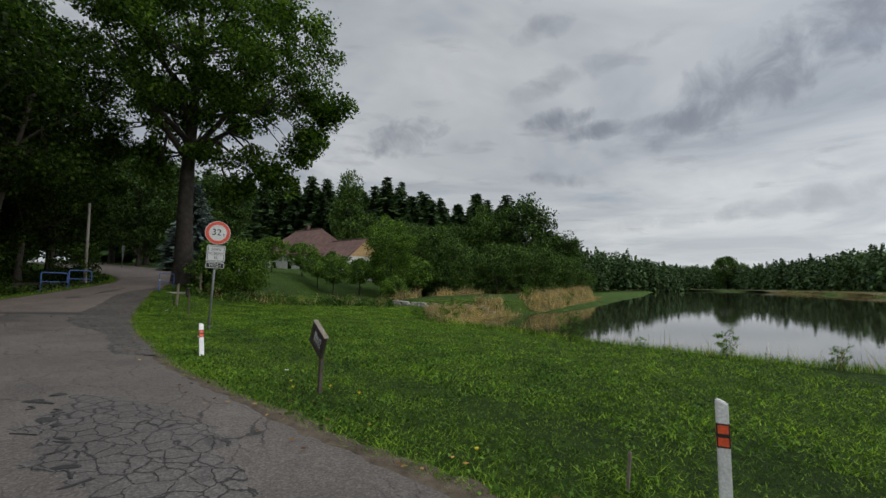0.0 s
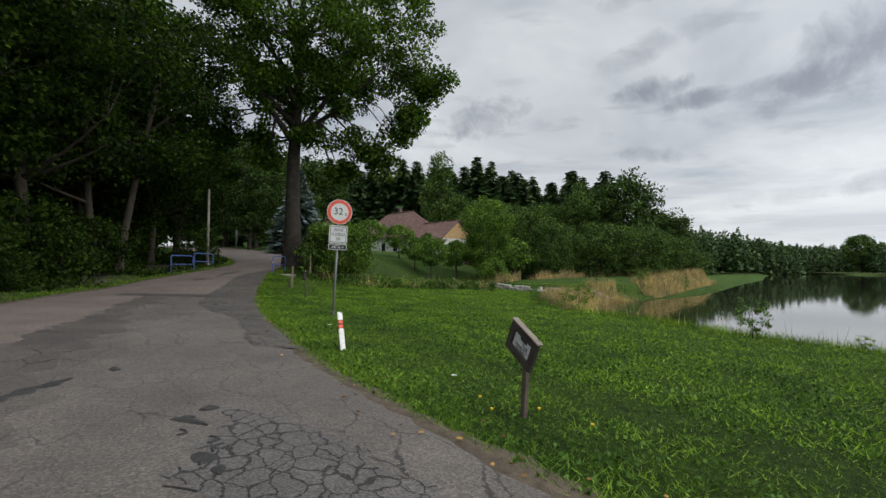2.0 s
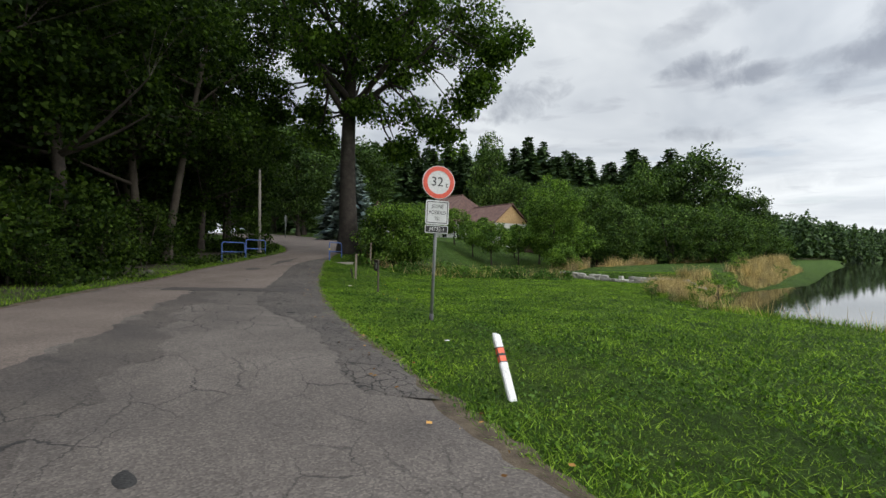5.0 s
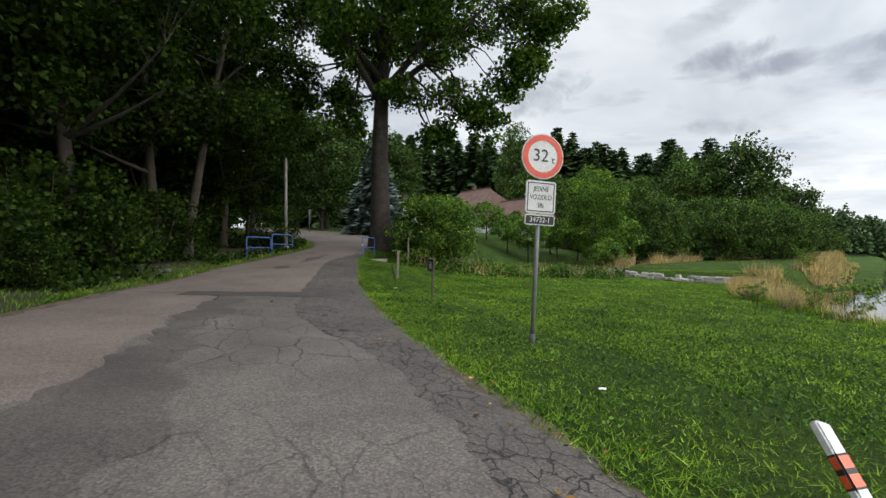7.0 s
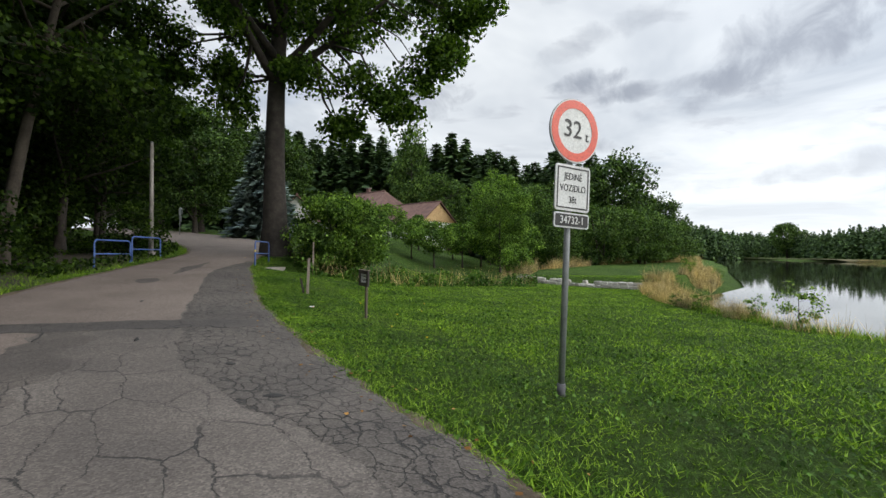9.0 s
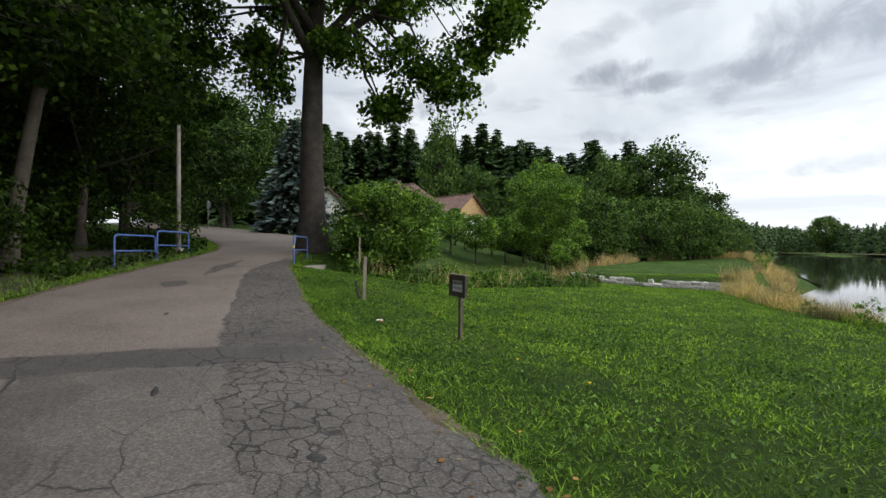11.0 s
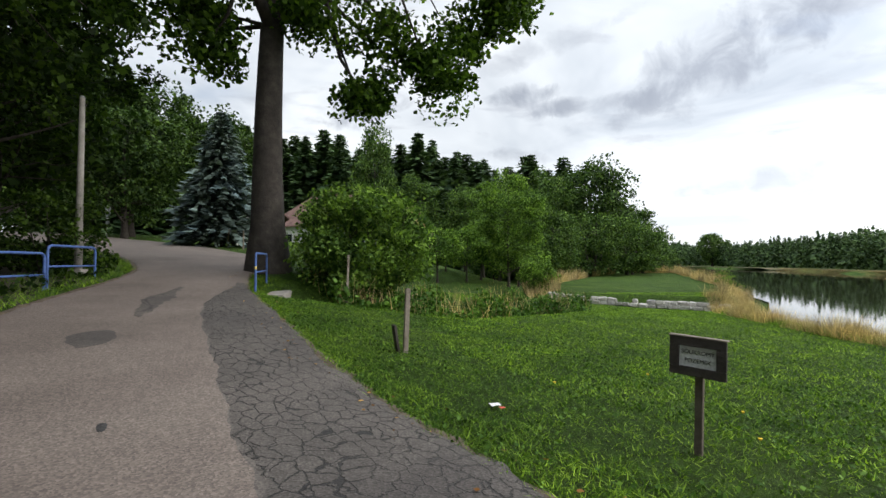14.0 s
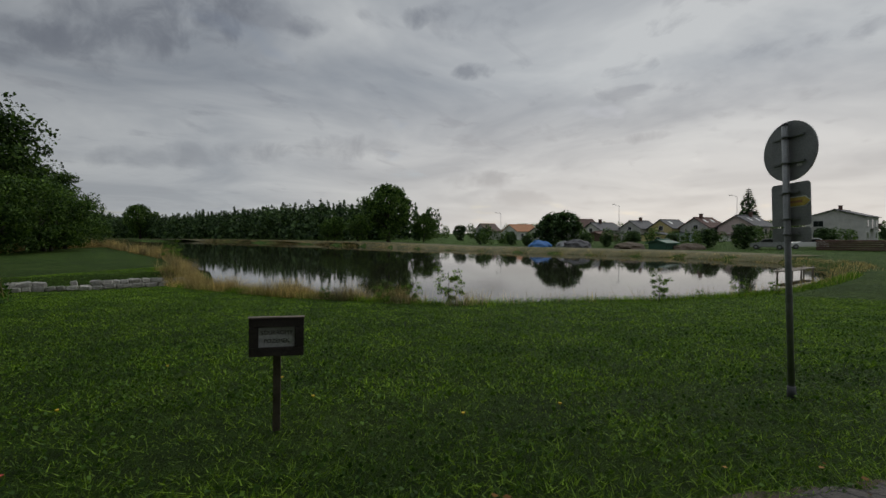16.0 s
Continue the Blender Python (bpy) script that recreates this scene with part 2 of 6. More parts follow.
    b = add("ShaderNodeBump", Strength=bump, Distance=0.012)
    link(height, b.inputs["Height"])
    link(b.outputs[0], bsdf.inputs["Normal"])
    return m


def lawn_material():
    m = bpy.data.materials.new("lawn")
    m.use_nodes = True
    t = m.node_tree
    add, link = nodes_of(t)
    bsdf = t.nodes["Principled BSDF"]
    pos = add("ShaderNodeNewGeometry").outputs["Position"]
    broad = add("ShaderNodeTexNoise", Scale=0.35, Detail=6.0, Roughness=0.65)
    tuft = add("ShaderNodeTexNoise", Scale=5.5, Detail=8.0, Roughness=0.8)
    blade = add("ShaderNodeTexNoise", Scale=70.0, Detail=6.0, Roughness=0.85)
    for n in (broad, tuft, blade):
        link(pos, n.inputs["Vector"])
    # Ground green kept below the blades': shade between blades is in the colour
    rc = ramp(add, [(0.28, (0.032, 0.064, 0.009)), (0.5, (0.051, 0.100, 0.013)), (0.72, (0.082, 0.134, 0.020))])
    link(broad.outputs[0], rc.inputs[0])
    t1 = ramp(add, [(0.32, (0.35,) * 3), (0.68, (1.55,) * 3)])
    link(tuft.outputs[0], t1.inputs[0])
    t2 = ramp(add, [(0.36, (0.3,) * 3), (0.64, (1.7,) * 3)])
    link(blade.outputs[0], t2.inputs[0])
    c = mix_color(add, link, 1.0, rc.outputs[0], t1.outputs[0], "MULTIPLY")
    c = mix_color(add, link, 1.0, c, t2.outputs[0], "MULTIPLY")
    link(c, bsdf.inputs["Base Color"])
    bsdf.inputs["Roughness"].default_value = 0.9
    bsdf.inputs["Specular IOR Level"].default_value = 0.15
    h = math_node(add, link, "ADD", math_node(add, link, "MULTIPLY", tuft.outputs[0], 1.5), blade.outputs[0])
    b = add("ShaderNodeBump", Strength=1.0, Distance=0.10)
    link(h, b.inputs["Height"])
    link(b.outputs[0], bsdf.inputs["Normal"])
    return m


def water_material():
    m = bpy.data.materials.new("pond_water")
    m.use_nodes = True
    t = m.node_tree
    add, link = nodes_of(t)
    bsdf = t.nodes["Principled BSDF"]
    bsdf.inputs["Base Color"].default_value = (0.022, 0.024, 0.014, 1)
    bsdf.inputs["Roughness"].default_value = 0.03
    bsdf.inputs["IOR"].default_value = 1.33
    bsdf.inputs["Specular IOR Level"].default_value = 0.5
    pos = add("ShaderNodeNewGeometry").outputs["Position"]
    w = add("ShaderNodeTexNoise", Scale=2.2, Detail=4.0, Roughness=0.6)
    link(pos, w.inputs["Vector"])
    b = add("ShaderNodeBump", Strength=0.035, Distance=0.05)
    link(w.outputs[0], b.inputs["Height"])
    link(b.outputs[0], bsdf.inputs["Normal"])
    return m


M_LAWN = lawn_material()
M_WATER = water_material()
M_ROAD = asphalt("old_grey_asphalt", [(0.077, 0.066, 0.059), (0.103, 0.088, 0.077), (0.131, 0.113, 0.099)], crack=0.35, crack_scale=2.0, stretch=2.4, gap=0.5)
M_ROAD_NEW = asphalt("brownish_asphalt", [(0.118, 0.094, 0.078), (0.147, 0.117, 0.099), (0.171, 0.139, 0.117)], crack=0.0)
M_ROAD_CRUMBLE = asphalt("crumbling_asphalt", [(0.061, 0.052, 0.047), (0.083, 0.072, 0.063), (0.105, 0.090, 0.079)], crack=1.1, crack_scale=6.5, bump=1.0, stretch=1.5, gap=0.5)
M_ROAD_PATCH = asphalt("dark_asphalt_patch", [(0.059, 0.050, 0.045), (0.079, 0.067, 0.058), (0.101, 0.086, 0.074)], crack=0.35, stain=0.5)
M_ROAD_BROKEN = asphalt("broken_asphalt", [(0.070, 0.062, 0.056), (0.095, 0.085, 0.078), (0.122, 0.108, 0.099)], crack=2.4, crack_scale=6.0, bump=1.0, stain=0.5, stretch=1.4, gap=0.6)
M_SEAM = asphalt("dark_seam_asphalt", [(0.046, 0.040, 0.037), (0.060, 0.052, 0.047), (0.078, 0.067, 0.060)], crack=0.6, crack_scale=3.0)
M_TAR = asphalt("tar_stain", [(0.014, 0.013, 0.013), (0.022, 0.021, 0.02), (0.035, 0.033, 0.032)], crack=0.0, bump=0.8)
M_SOIL = surface("bare_soil", [(0.05, 0.036, 0.024), (0.10, 0.075, 0.05), (0.15, 0.115, 0.075)], 6.0, 0.95, 0.8, 60.0, coords="World")
M_MEADOW = surface("dry_meadow", [(0.06, 0.075, 0.022), (0.13, 0.118, 0.050), (0.22, 0.180, 0.092)], 0.5, 0.95, 0.8, 7.0, coords="World")
# Darker version of bare_soil for the floor under the roadside trees
M_SOIL_DARK = surface("dark_soil", [(0.016, 0.014, 0.008), (0.032, 0.026, 0.015), (0.058, 0.044, 0.026)], 5.0, 0.95, 0.8, 30.0, coords="World")
M_BARK_DARK = surface("dark_bark", [(0.022, 0.018, 0.015), (0.042, 0.034, 0.028), (0.065, 0.055, 0.045)], 3.0, 0.9, 1.0, 14.0)
M_BARK = surface("grey_brown_bark", [(0.027, 0.022, 0.017), (0.050, 0.041, 0.031), (0.075, 0.064, 0.049)], 2.0, 0.9, 0.9, 16.0)
M_LEAF = foliage("maple_leaves", (0.037, 0.075, 0.012), (0.095, 0.165, 0.025))
# Leaves of the wood and verge; shade under the crowns is in their green
M_LEAF_WOOD_SHADED = foliage("shaded_wood_leaves", (0.016, 0.036, 0.007), (0.046, 0.082, 0.013))
M_LEAF_SHRUB = foliage("shrub_leaves", (0.065, 0.126, 0.029), (0.164, 0.264, 0.056))
M_LEAF_FAR = foliage("far_leaves", (0.044, 0.089, 0.024), (0.108, 0.176, 0.042), 0.2)
M_NEEDLE = foliage("spruce_needles", (0.036, 0.068, 0.030), (0.085, 0.138, 0.058), 0.15)
M_LEAF_OAK = foliage("dark_oak_leaves", (0.028, 0.057, 0.016), (0.071, 0.121, 0.030), 0.2)
M_NEEDLE_BLUE = foliage("blue_spruce_needles", (0.068, 0.098, 0.098), (0.158, 0.210, 0.217), 0.1)
M_GRASS = foliage("grass_blades", (0.070, 0.155, 0.014), (0.215, 0.340, 0.040), 0.32, 0.5)
M_STRAW = foliage("dry_grass", (0.284, 0.210, 0.120), (0.596, 0.464, 0.285), 0.3, 0.7)
M_CLOVER = foliage("clover_leaves", (0.046, 0.105, 0.018), (0.105, 0.195, 0.036), 0.25)
M_WOOD_DARK = surface("weathered_dark_wood", [(0.028, 0.021, 0.018), (0.048, 0.038, 0.033), (0.075, 0.062, 0.054)], 5.0, 0.75, 0.6, 50.0)
M_WOOD_POST = surface("grey_brown_timber", [(0.075, 0.058, 0.044), (0.12, 0.095, 0.074), (0.17, 0.14, 0.11)], 5.0, 0.8, 0.6, 45.0)
M_WOOD_GREY = surface("weathered_grey_wood", [(0.16, 0.13, 0.10), (0.24, 0.20, 0.16), (0.31, 0.27, 0.22)], 6.0, 0.85, 0.6, 45.0)
M_STEEL = surface("galvanised_steel", [(0.20, 0.21, 0.21), (0.27, 0.28, 0.28), (0.33, 0.34, 0.34)], 8.0, 0.55, 0.1, 90.0, metal=0.4)
M_BLUE = surface("worn_blue_paint", [(0.035, 0.075, 0.24), (0.06, 0.12, 0.33), (0.09, 0.16, 0.38)], 6.0, 0.5, 0.15, 60.0)
M_WHITE = surface("white_plastic", [(0.66, 0.66, 0.64), (0.78, 0.78, 0.76), (0.82, 0.82, 0.80)], 5.0, 0.45, 0.05, 60.0)
M_SIGN_WHITE = surface("sign_white", [(0.55, 0.56, 0.55), (0.62, 0.63, 0.62), (0.66, 0.67, 0.66)], 3.0, 0.4, 0.02, 50.0)
M_RED = surface("sign_red", [(0.60, 0.075, 0.045), (0.68, 0.095, 0.055), (0.72, 0.11, 0.065)], 4.0, 0.4, 0.02, 50.0)
M_ORANGE = surface("reflector_orange", [(0.75, 0.09, 0.03), (0.85, 0.12, 0.04), (0.9, 0.15, 0.05)], 5.0, 0.3, 0.05, 60.0)
M_BLACK = surface("black_print", [(0.012, 0.012, 0.013), (0.02, 0.02, 0.021), (0.03, 0.03, 0.03)], 5.0, 0.5, 0.0, 40.0)
M_SIGN_GREY = surface("sign_back_grey", [(0.24, 0.25, 0.25), (0.30, 0.31, 0.31), (0.34, 0.35, 0.35)], 4.0, 0.5, 0.05, 60.0, metal=0.3)
M_YELLOW = surface("yellow_paint", [(0.60, 0.45, 0.08), (0.70, 0.52, 0.10), (0.75, 0.58, 0.14)], 5.0, 0.6, 0.05, 60.0)
M_STONE = surface("pale_field_stone", [(0.28, 0.26, 0.23), (0.40, 0.38, 0.34), (0.52, 0.49, 0.45)], 3.0, 0.85, 0.5, 22.0, island=0.25)
M_BOULDER = surface("mossy_boulder", [(0.06, 0.065, 0.045), (0.11, 0.11, 0.09), (0.17, 0.165, 0.15)], 5.0, 0.9, 0.6, 24.0)
M_CONCRETE = surface("old_concrete", [(0.20, 0.185, 0.165), (0.28, 0.26, 0.235), (0.34, 0.32, 0.29)], 3.0, 0.9, 0.6, 30.0)
M_RENDER_WHITE = surface("white_render", [(0.55, 0.54, 0.50), (0.66, 0.65, 0.61), (0.72, 0.71, 0.68)], 0.8, 0.9, 0.3, 20.0)
M_RENDER_GREY = surface("grey_render", [(0.40, 0.39, 0.37), (0.48, 0.47, 0.45), (0.54, 0.53, 0.50)], 0.8, 0.9, 0.3, 20.0)
M_RENDER_PINK = surface("pink_render", [(0.46, 0.37, 0.35), (0.54, 0.44, 0.42), (0.58, 0.48, 0.45)], 0.8, 0.9, 0.3, 20.0)
M_RENDER_YELLOW = surface("yellow_render", [(0.52, 0.43, 0.19), (0.60, 0.50, 0.23), (0.65, 0.55, 0.28)], 0.8, 0.9, 0.3, 20.0)
M_RENDER_BLUE = surface("pale_blue_render", [(0.40, 0.46, 0.50), (0.47, 0.53, 0.57), (0.52, 0.58, 0.62)], 0.8, 0.9, 0.3, 20.0)
M_PINE = surface("new_pine_boards", [(0.45, 0.28, 0.12), (0.55, 0.36, 0.17), (0.62, 0.43, 0.22)], 3.0, 0.7, 0.3, 20.0)
M_TILE_RED = surface("weathered_red_tiles", [(0.085, 0.046, 0.040), (0.13, 0.070, 0.056), (0.18, 0.105, 0.085)], 1.5, 0.85, 0.5, 9.0, island=0.18)
M_TILE_ORANGE = surface("orange_tiles", [(0.36, 0.15, 0.07), (0.46, 0.21, 0.10), (0.52, 0.27, 0.15)], 1.5, 0.85, 0.4, 9.0, island=0.15)
M_TILE_GREY = surface("dark_grey_roofing", [(0.055, 0.055, 0.06), (0.085, 0.085, 0.09), (0.11, 0.11, 0.115)], 1.5, 0.7, 0.3, 9.0)
M_BROWN = surface("brown_painted_wood", [(0.07, 0.04, 0.028), (0.11, 0.065, 0.045), (0.14, 0.085, 0.06)], 3.0, 0.7, 0.3, 20.0)
M_GLASS = surface("dark_window_glass", [(0.012, 0.014, 0.016), (0.02, 0.022, 0.025), (0.03, 0.033, 0.036)], 2.0, 0.08, 0.0, 20.0)
M_TARP = surface("blue_tarpaulin", [(0.03, 0.12, 0.36), (0.05, 0.18, 0.46), (0.10, 0.25, 0.52)], 3.0, 0.5, 0.5, 8.0)
M_GREEN_PAINT = surface("dark_green_paint", [(0.02, 0.08, 0.05), (0.03, 0.11, 0.07), (0.05, 0.14, 0.09)], 3.0, 0.6, 0.3, 20.0)
M_PAPER = surface("crumpled_paper", [(0.70, 0.70, 0.70), (0.80, 0.80, 0.79), (0.84, 0.84, 0.83)], 10.0, 0.8, 0.3, 60.0)
M_FLOWER = surface("yellow_petals", [(0.75, 0.50, 0.01), (0.85, 0.60, 0.02), (0.9, 0.68, 0.03)], 10.0, 0.7, 0.1, 60.0)
M_DRY_LEAF = foliage("fallen_leaves", (0.16, 0.075, 0.025), (0.38, 0.22, 0.08), 0.1, 0.8)


# ---- shape helpers ----
def fill_mesh(name, verts, faces, mat):
    """A mesh from arrays; faces: an (n, 3) or (n, 4) array of vertex numbers."""
    me = bpy.data.meshes.new(name)
    verts, faces = np.asarray(verts, np.float32).reshape(-1, 3), np.asarray(faces, np.int32)
    n, k = faces.shape
    me.vertices.add(len(verts))
    me.vertices.foreach_set("co", verts.ravel())
    me.loops.add(n * k)
    me.loops.foreach_set("vertex_index", faces.ravel())
    me.polygons.add(n)
    me.polygons.foreach_set("loop_start", np.arange(n, dtype=np.int32) * k)
    me.update(calc_edges=True)
    me.materials.append(mat)
    return me


def loose_faces(name, corners, mat):
    """A mesh of separate faces; corners: an (n, k, 3) array."""
    n, k, _ = corners.shape
    return fill_mesh(name, corners.reshape(-1, 3), np.arange(n * k).reshape(n, k), mat)


def part(name, bm, mat, parent=None, label=""):
    """Links a bmesh as one mesh object, under its thing where one is given."""
    me = bpy.data.meshes.new(name)
    bm.to_mesh(me)
    bm.free()
    me.materials.append(mat)
    ob = new(name, me)
    ob.parent = parent
    return tagged(ob, label) if label else ob


def part_mesh(name, me, parent=None, label="", smooth=False):
    ob = new(name, me)
    ob.parent = parent
    if smooth:
        me.polygons.foreach_set("use_smooth", np.ones(len(me.polygons), bool))
    return tagged(ob, label) if label else ob


def thing(name, m, label, category, group="", kind=""):
    ob = new(name)
    ob.empty_display_size = 0.2
    ob.matrix_world = m
    return tagged(ob, label, category, group, kind)


def box(size, at=(0, 0, 0), bevel=0.0, bm=None, rot=None):
    """A box with its centre at `at`, edges bevelled."""
    b = bmesh.new()
    bmesh.ops.create_cube(b, size=1.0)
    bmesh.ops.scale(b, vec=size, verts=b.verts)
    if bevel:
        bmesh.ops.bevel(b, geom=list(b.edges), offset=bevel, segments=2, affect="EDGES")
    m = Matrix.Translation(at) @ (rot if rot else Matrix.Identity(4))
    bmesh.ops.transform(b, matrix=m, verts=b.verts)
    return join(bm, b)


def join(bm, extra):
    if bm is None:
        return extra
    me = bpy.data.meshes.new("joined")
    extra.to_mesh(me)
    extra.free()
    bm.from_mesh(me)
    bpy.data.meshes.remove(me)
    return bm


def rod(a, b, r0, r1=None, sides=12, bm=None, cap=True):
    """A round bar from a to b."""
    a, b = Vector(a), Vector(b)
    x = bmesh.new()
    bmesh.ops.create_cone(x, cap_ends=cap, segments=sides, radius1=r0, radius2=r0 if r1 is None else r1, depth=(b - a).length)
    m = Matrix.Translation((a + b) / 2) @ (b - a).to_track_quat("Z", "Y").to_matrix().to_4x4()
    bmesh.ops.transform(x, matrix=m, verts=x.verts)
    for f in x.faces:
        f.smooth = len(f.verts) == 4
    return join(bm, x)


def prism(outline, depth, bm=None, bevel=0.0):
    """An outline in x, z pushed out along y from 0 to depth."""
    b = bmesh.new()
    front = [b.verts.new((x, 0, z)) for x, z in outline]
    face = b.faces.new(front)
    got = bmesh.ops.extrude_face_region(b, geom=[face])
    bmesh.ops.translate(b, vec=(0, depth, 0), verts=[v for v in got["geom"] if isinstance(v, bmesh.types.BMVert)])
    bmesh.ops.recalc_face_normals(b, faces=b.faces)
    if bevel:
        bmesh.ops.bevel(b, geom=list(b.edges), offset=bevel, segments=2, affect="EDGES")
    return join(bm, b)


def tube_arrays(points, radii, sides=6):
    """Vertices and quads of a tapered tube along points."""
    p = np.asarray(points, float)
    d = np.gradient(p, axis=0)
    d /= np.linalg.norm(d, axis=1)[:, None] + 1e-9
    ref = np.where(np.abs(d[:, 2:3]) > 0.9, [[1.0, 0, 0]], [[0, 0, 1.0]])
    u = np.cross(d, ref)
    u /= np.linalg.norm(u, axis=1)[:, None] + 1e-9
    v = np.cross(d, u)
    a = np.linspace(0, 2 * np.pi, sides, endpoint=False)
    ring = u[:, None] * np.cos(a)[None, :, None] + v[:, None] * np.sin(a)[None, :, None]
    verts = p[:, None] + ring * np.asarray(radii)[:, None, None]
    n = len(p)
    i, j = np.meshgrid(np.arange(n - 1), np.arange(sides), indexing="ij")
    k = (j + 1) % sides
    faces = np.stack([i * sides + j, i * sides + k, (i + 1) * sides + k, (i + 1) * sides + j], -1).reshape(-1, 4)
    return verts.reshape(-1, 3), faces


def tubes_mesh(name, tubes, mat):
    """One mesh out of several (points, radii, sides)."""
    vs, fs, off = [], [], 0
    for t in tubes:
        v, f = tube_arrays(*t)
        vs.append(v)
        fs.append(f + off)
        off += len(v)
    return fill_mesh(name, np.concatenate(vs), np.concatenate(fs), mat)


def unit(a):
    return a / (np.linalg.norm(a, axis=-1, keepdims=True) + 1e-9)


def leaf_corners(at, outward, size, rng, width=0.36, droop=0.3):
    """Four corners for each leaf, folded a little along its rib."""
    n = len(at)
    axis = unit(rng.normal(size=(n, 3)) + 0.5 * outward + np.array([0, 0, -droop]))
    side = unit(np.cross(axis, rng.normal(size=(n, 3)) + np.array([0, 0, 1.4])))
    nrm = np.cross(side, axis)
    s = (size * rng.uniform(0.65, 1.25, n))[:, None]
    mid = at + nrm * s * 0.12
    return np.stack([at - axis * s * 0.5, mid + side * s * width, at + axis * s * 0.5, mid - side * s * width], 1)


def clump_leaves(centres, radius, per, size, rng, flat=0.7, width=0.36, core=None):
    """Leaves round each clump's centre."""
    n = len(centres)
    d = unit(rng.normal(size=(n, per, 3)))
    r = (np.asarray(radius).reshape(-1, 1, 1) * rng.uniform(0.12, 1.0, (n, per, 1)) ** 0.55)
    at = (centres[:, None] + d * r * np.array([1, 1, flat])).reshape(-1, 3)
    return leaf_corners(at, d.reshape(-1, 3), size, rng, width)


def smooth_noise(d, seed, k=3.0):
    """A smooth value in -1..1 for each direction."""
    return (np.sin(k * d[:, 0] + seed) + np.sin(1.3 * k * d[:, 1] + 2.1 * seed) + np.sin(1.7 * k * d[:, 2] + 0.7 * seed)) / 3


def broadleaf(name, label, height, crown_r, crown_base, trunk_r, clumps, per, leaf, seed, leaf_mat, bark, m, limbs=9, clump_r=1.0, group="", category="tree", width=0.36, lean=(0, 0), stems=1, fill=0.4, sway=0.25, lobes=()):
    """A broadleaf tree or shrub: tapered trunk, limbs and twigs, and a crown of leaves in uneven clumps."""
    rng = np.random.default_rng(seed)
    root = thing(name, m, label, category, group)
    mid_z, half = (height + crown_base) / 2, (height - crown_base) / 2
    tubes = []
    axes = []
    for s in range(stems):
        a0 = 2 * np.pi * s / max(1, stems) + seed
        spread, foot = (0.0, 0.0) if stems == 1 else (0.35 * crown_r, 0.09 * crown_r)
        z = np.linspace(-0.3, height * 0.86, 12)
        f = np.clip(z / height, 0, 1)
        px = lean[0] * f ** 1.5 + np.cos(a0) * (foot + spread * f) + 0.10 * trunk_r * 4 * np.sin(f * 5 + seed)
        py = lean[1] * f ** 1.5 + np.sin(a0) * (foot + spread * f) + 0.10 * trunk_r * 4 * np.cos(f * 4 + 2 * seed)
        pts = np.stack([px, py, z], 1)
        rad = trunk_r * (1 - 0.88 * np.clip(f, 0, 1)) * (1 + 0.55 * np.exp(-np.maximum(z, 0) / (1.2 * trunk_r + 0.1)))
        tubes.append((pts, rad, 12 if trunk_r > 0.3 else 7))
        axes.append(pts)
    samples, sample_r = [], []
    for i in range(limbs):
        ax = axes[i % stems]
        f = rng.uniform(0.0, 0.75)
        z0 = crown_base * 0.9 + f * (height * 0.8 - crown_base * 0.9)
        base = np.array([np.interp(z0, ax[:, 2], ax[:, k]) for k in (0, 1)] + [z0])
        ang = 2.4 * i + rng.uniform(-0.4, 0.4)
        reach = crown_r * rng.uniform(0.6, 0.9) * (1 - 0.45 * f)
        tip = base + np.array([np.cos(ang) * reach, np.sin(ang) * reach, reach * rng.uniform(0.35, 0.9)])
        tip[2] = min(tip[2], height * 0.95)
        bend = (base + tip) / 2 + np.array([0, 0, -0.12 * reach]) + rng.normal(size=3) * 0.06 * reach
        w = np.linspace(0, 1, 8)[:, None]
        pts = (1 - w) ** 2 * base + 2 * w * (1 - w) * bend + w ** 2 * tip
        r0 = trunk_r * 0.42 * (1 - 0.5 * f)
        tubes.append((pts, np.linspace(r0, r0 * 0.18, 8), 6))
        samples.append(pts[2:])
        sample_r.append(np.linspace(r0, r0 * 0.18, 8)[2:])
    d = unit(rng.normal(size=(clumps, 3)))
    rr = rng.uniform(fill, 1.0, clumps) ** 0.6 * (1 + sway * smooth_noise(d, seed) + 0.12 * smooth_noise(d, seed + 5, 7.0))
    d2 = d * rr[:, None]
    d2[:, 2] = np.where(d2[:, 2] < 0, d2[:, 2] * 0.95, d2[:, 2])
    top = np.array([lean[0], lean[1], 0]) * 0.7
    centres = d2 * np.array([crown_r, crown_r, half]) + np.array([0, 0, mid_z]) + top
    for lx, ly, lz, lr, ln in lobes:
        centres = np.concatenate([centres, np.array([lx, ly, lz]) + unit(rng.normal(size=(ln, 3))) * rng.uniform(0.2, 1, (ln, 1)) * np.array([lr, lr, 0.7 * lr])])
    clumps = len(centres)
    if samples:
        sp, sr = np.concatenate(samples), np.concatenate(sample_r)
        for c in centres[:: max(1, clumps // 110)]:
            k = int(np.argmin(np.linalg.norm(sp - c, axis=1) + 0.4 * np.maximum(0, sp[:, 2] - c[2])))
            a = sp[k]
            b = (a + c) / 2 + rng.normal(size=3) * 0.08 * np.linalg.norm(c - a)
            tubes.append((np.stack([a, b, c]), np.array([sr[k] * 0.55, sr[k] * 0.35, 0.012]), 4))
    part_mesh("trunk", tubes_mesh("trunk", tubes, bark), root, smooth=True)
    lv = clump_leaves(centres, clump_r * rng.uniform(0.6, 1.3, clumps), per, leaf, rng, 0.7, width)
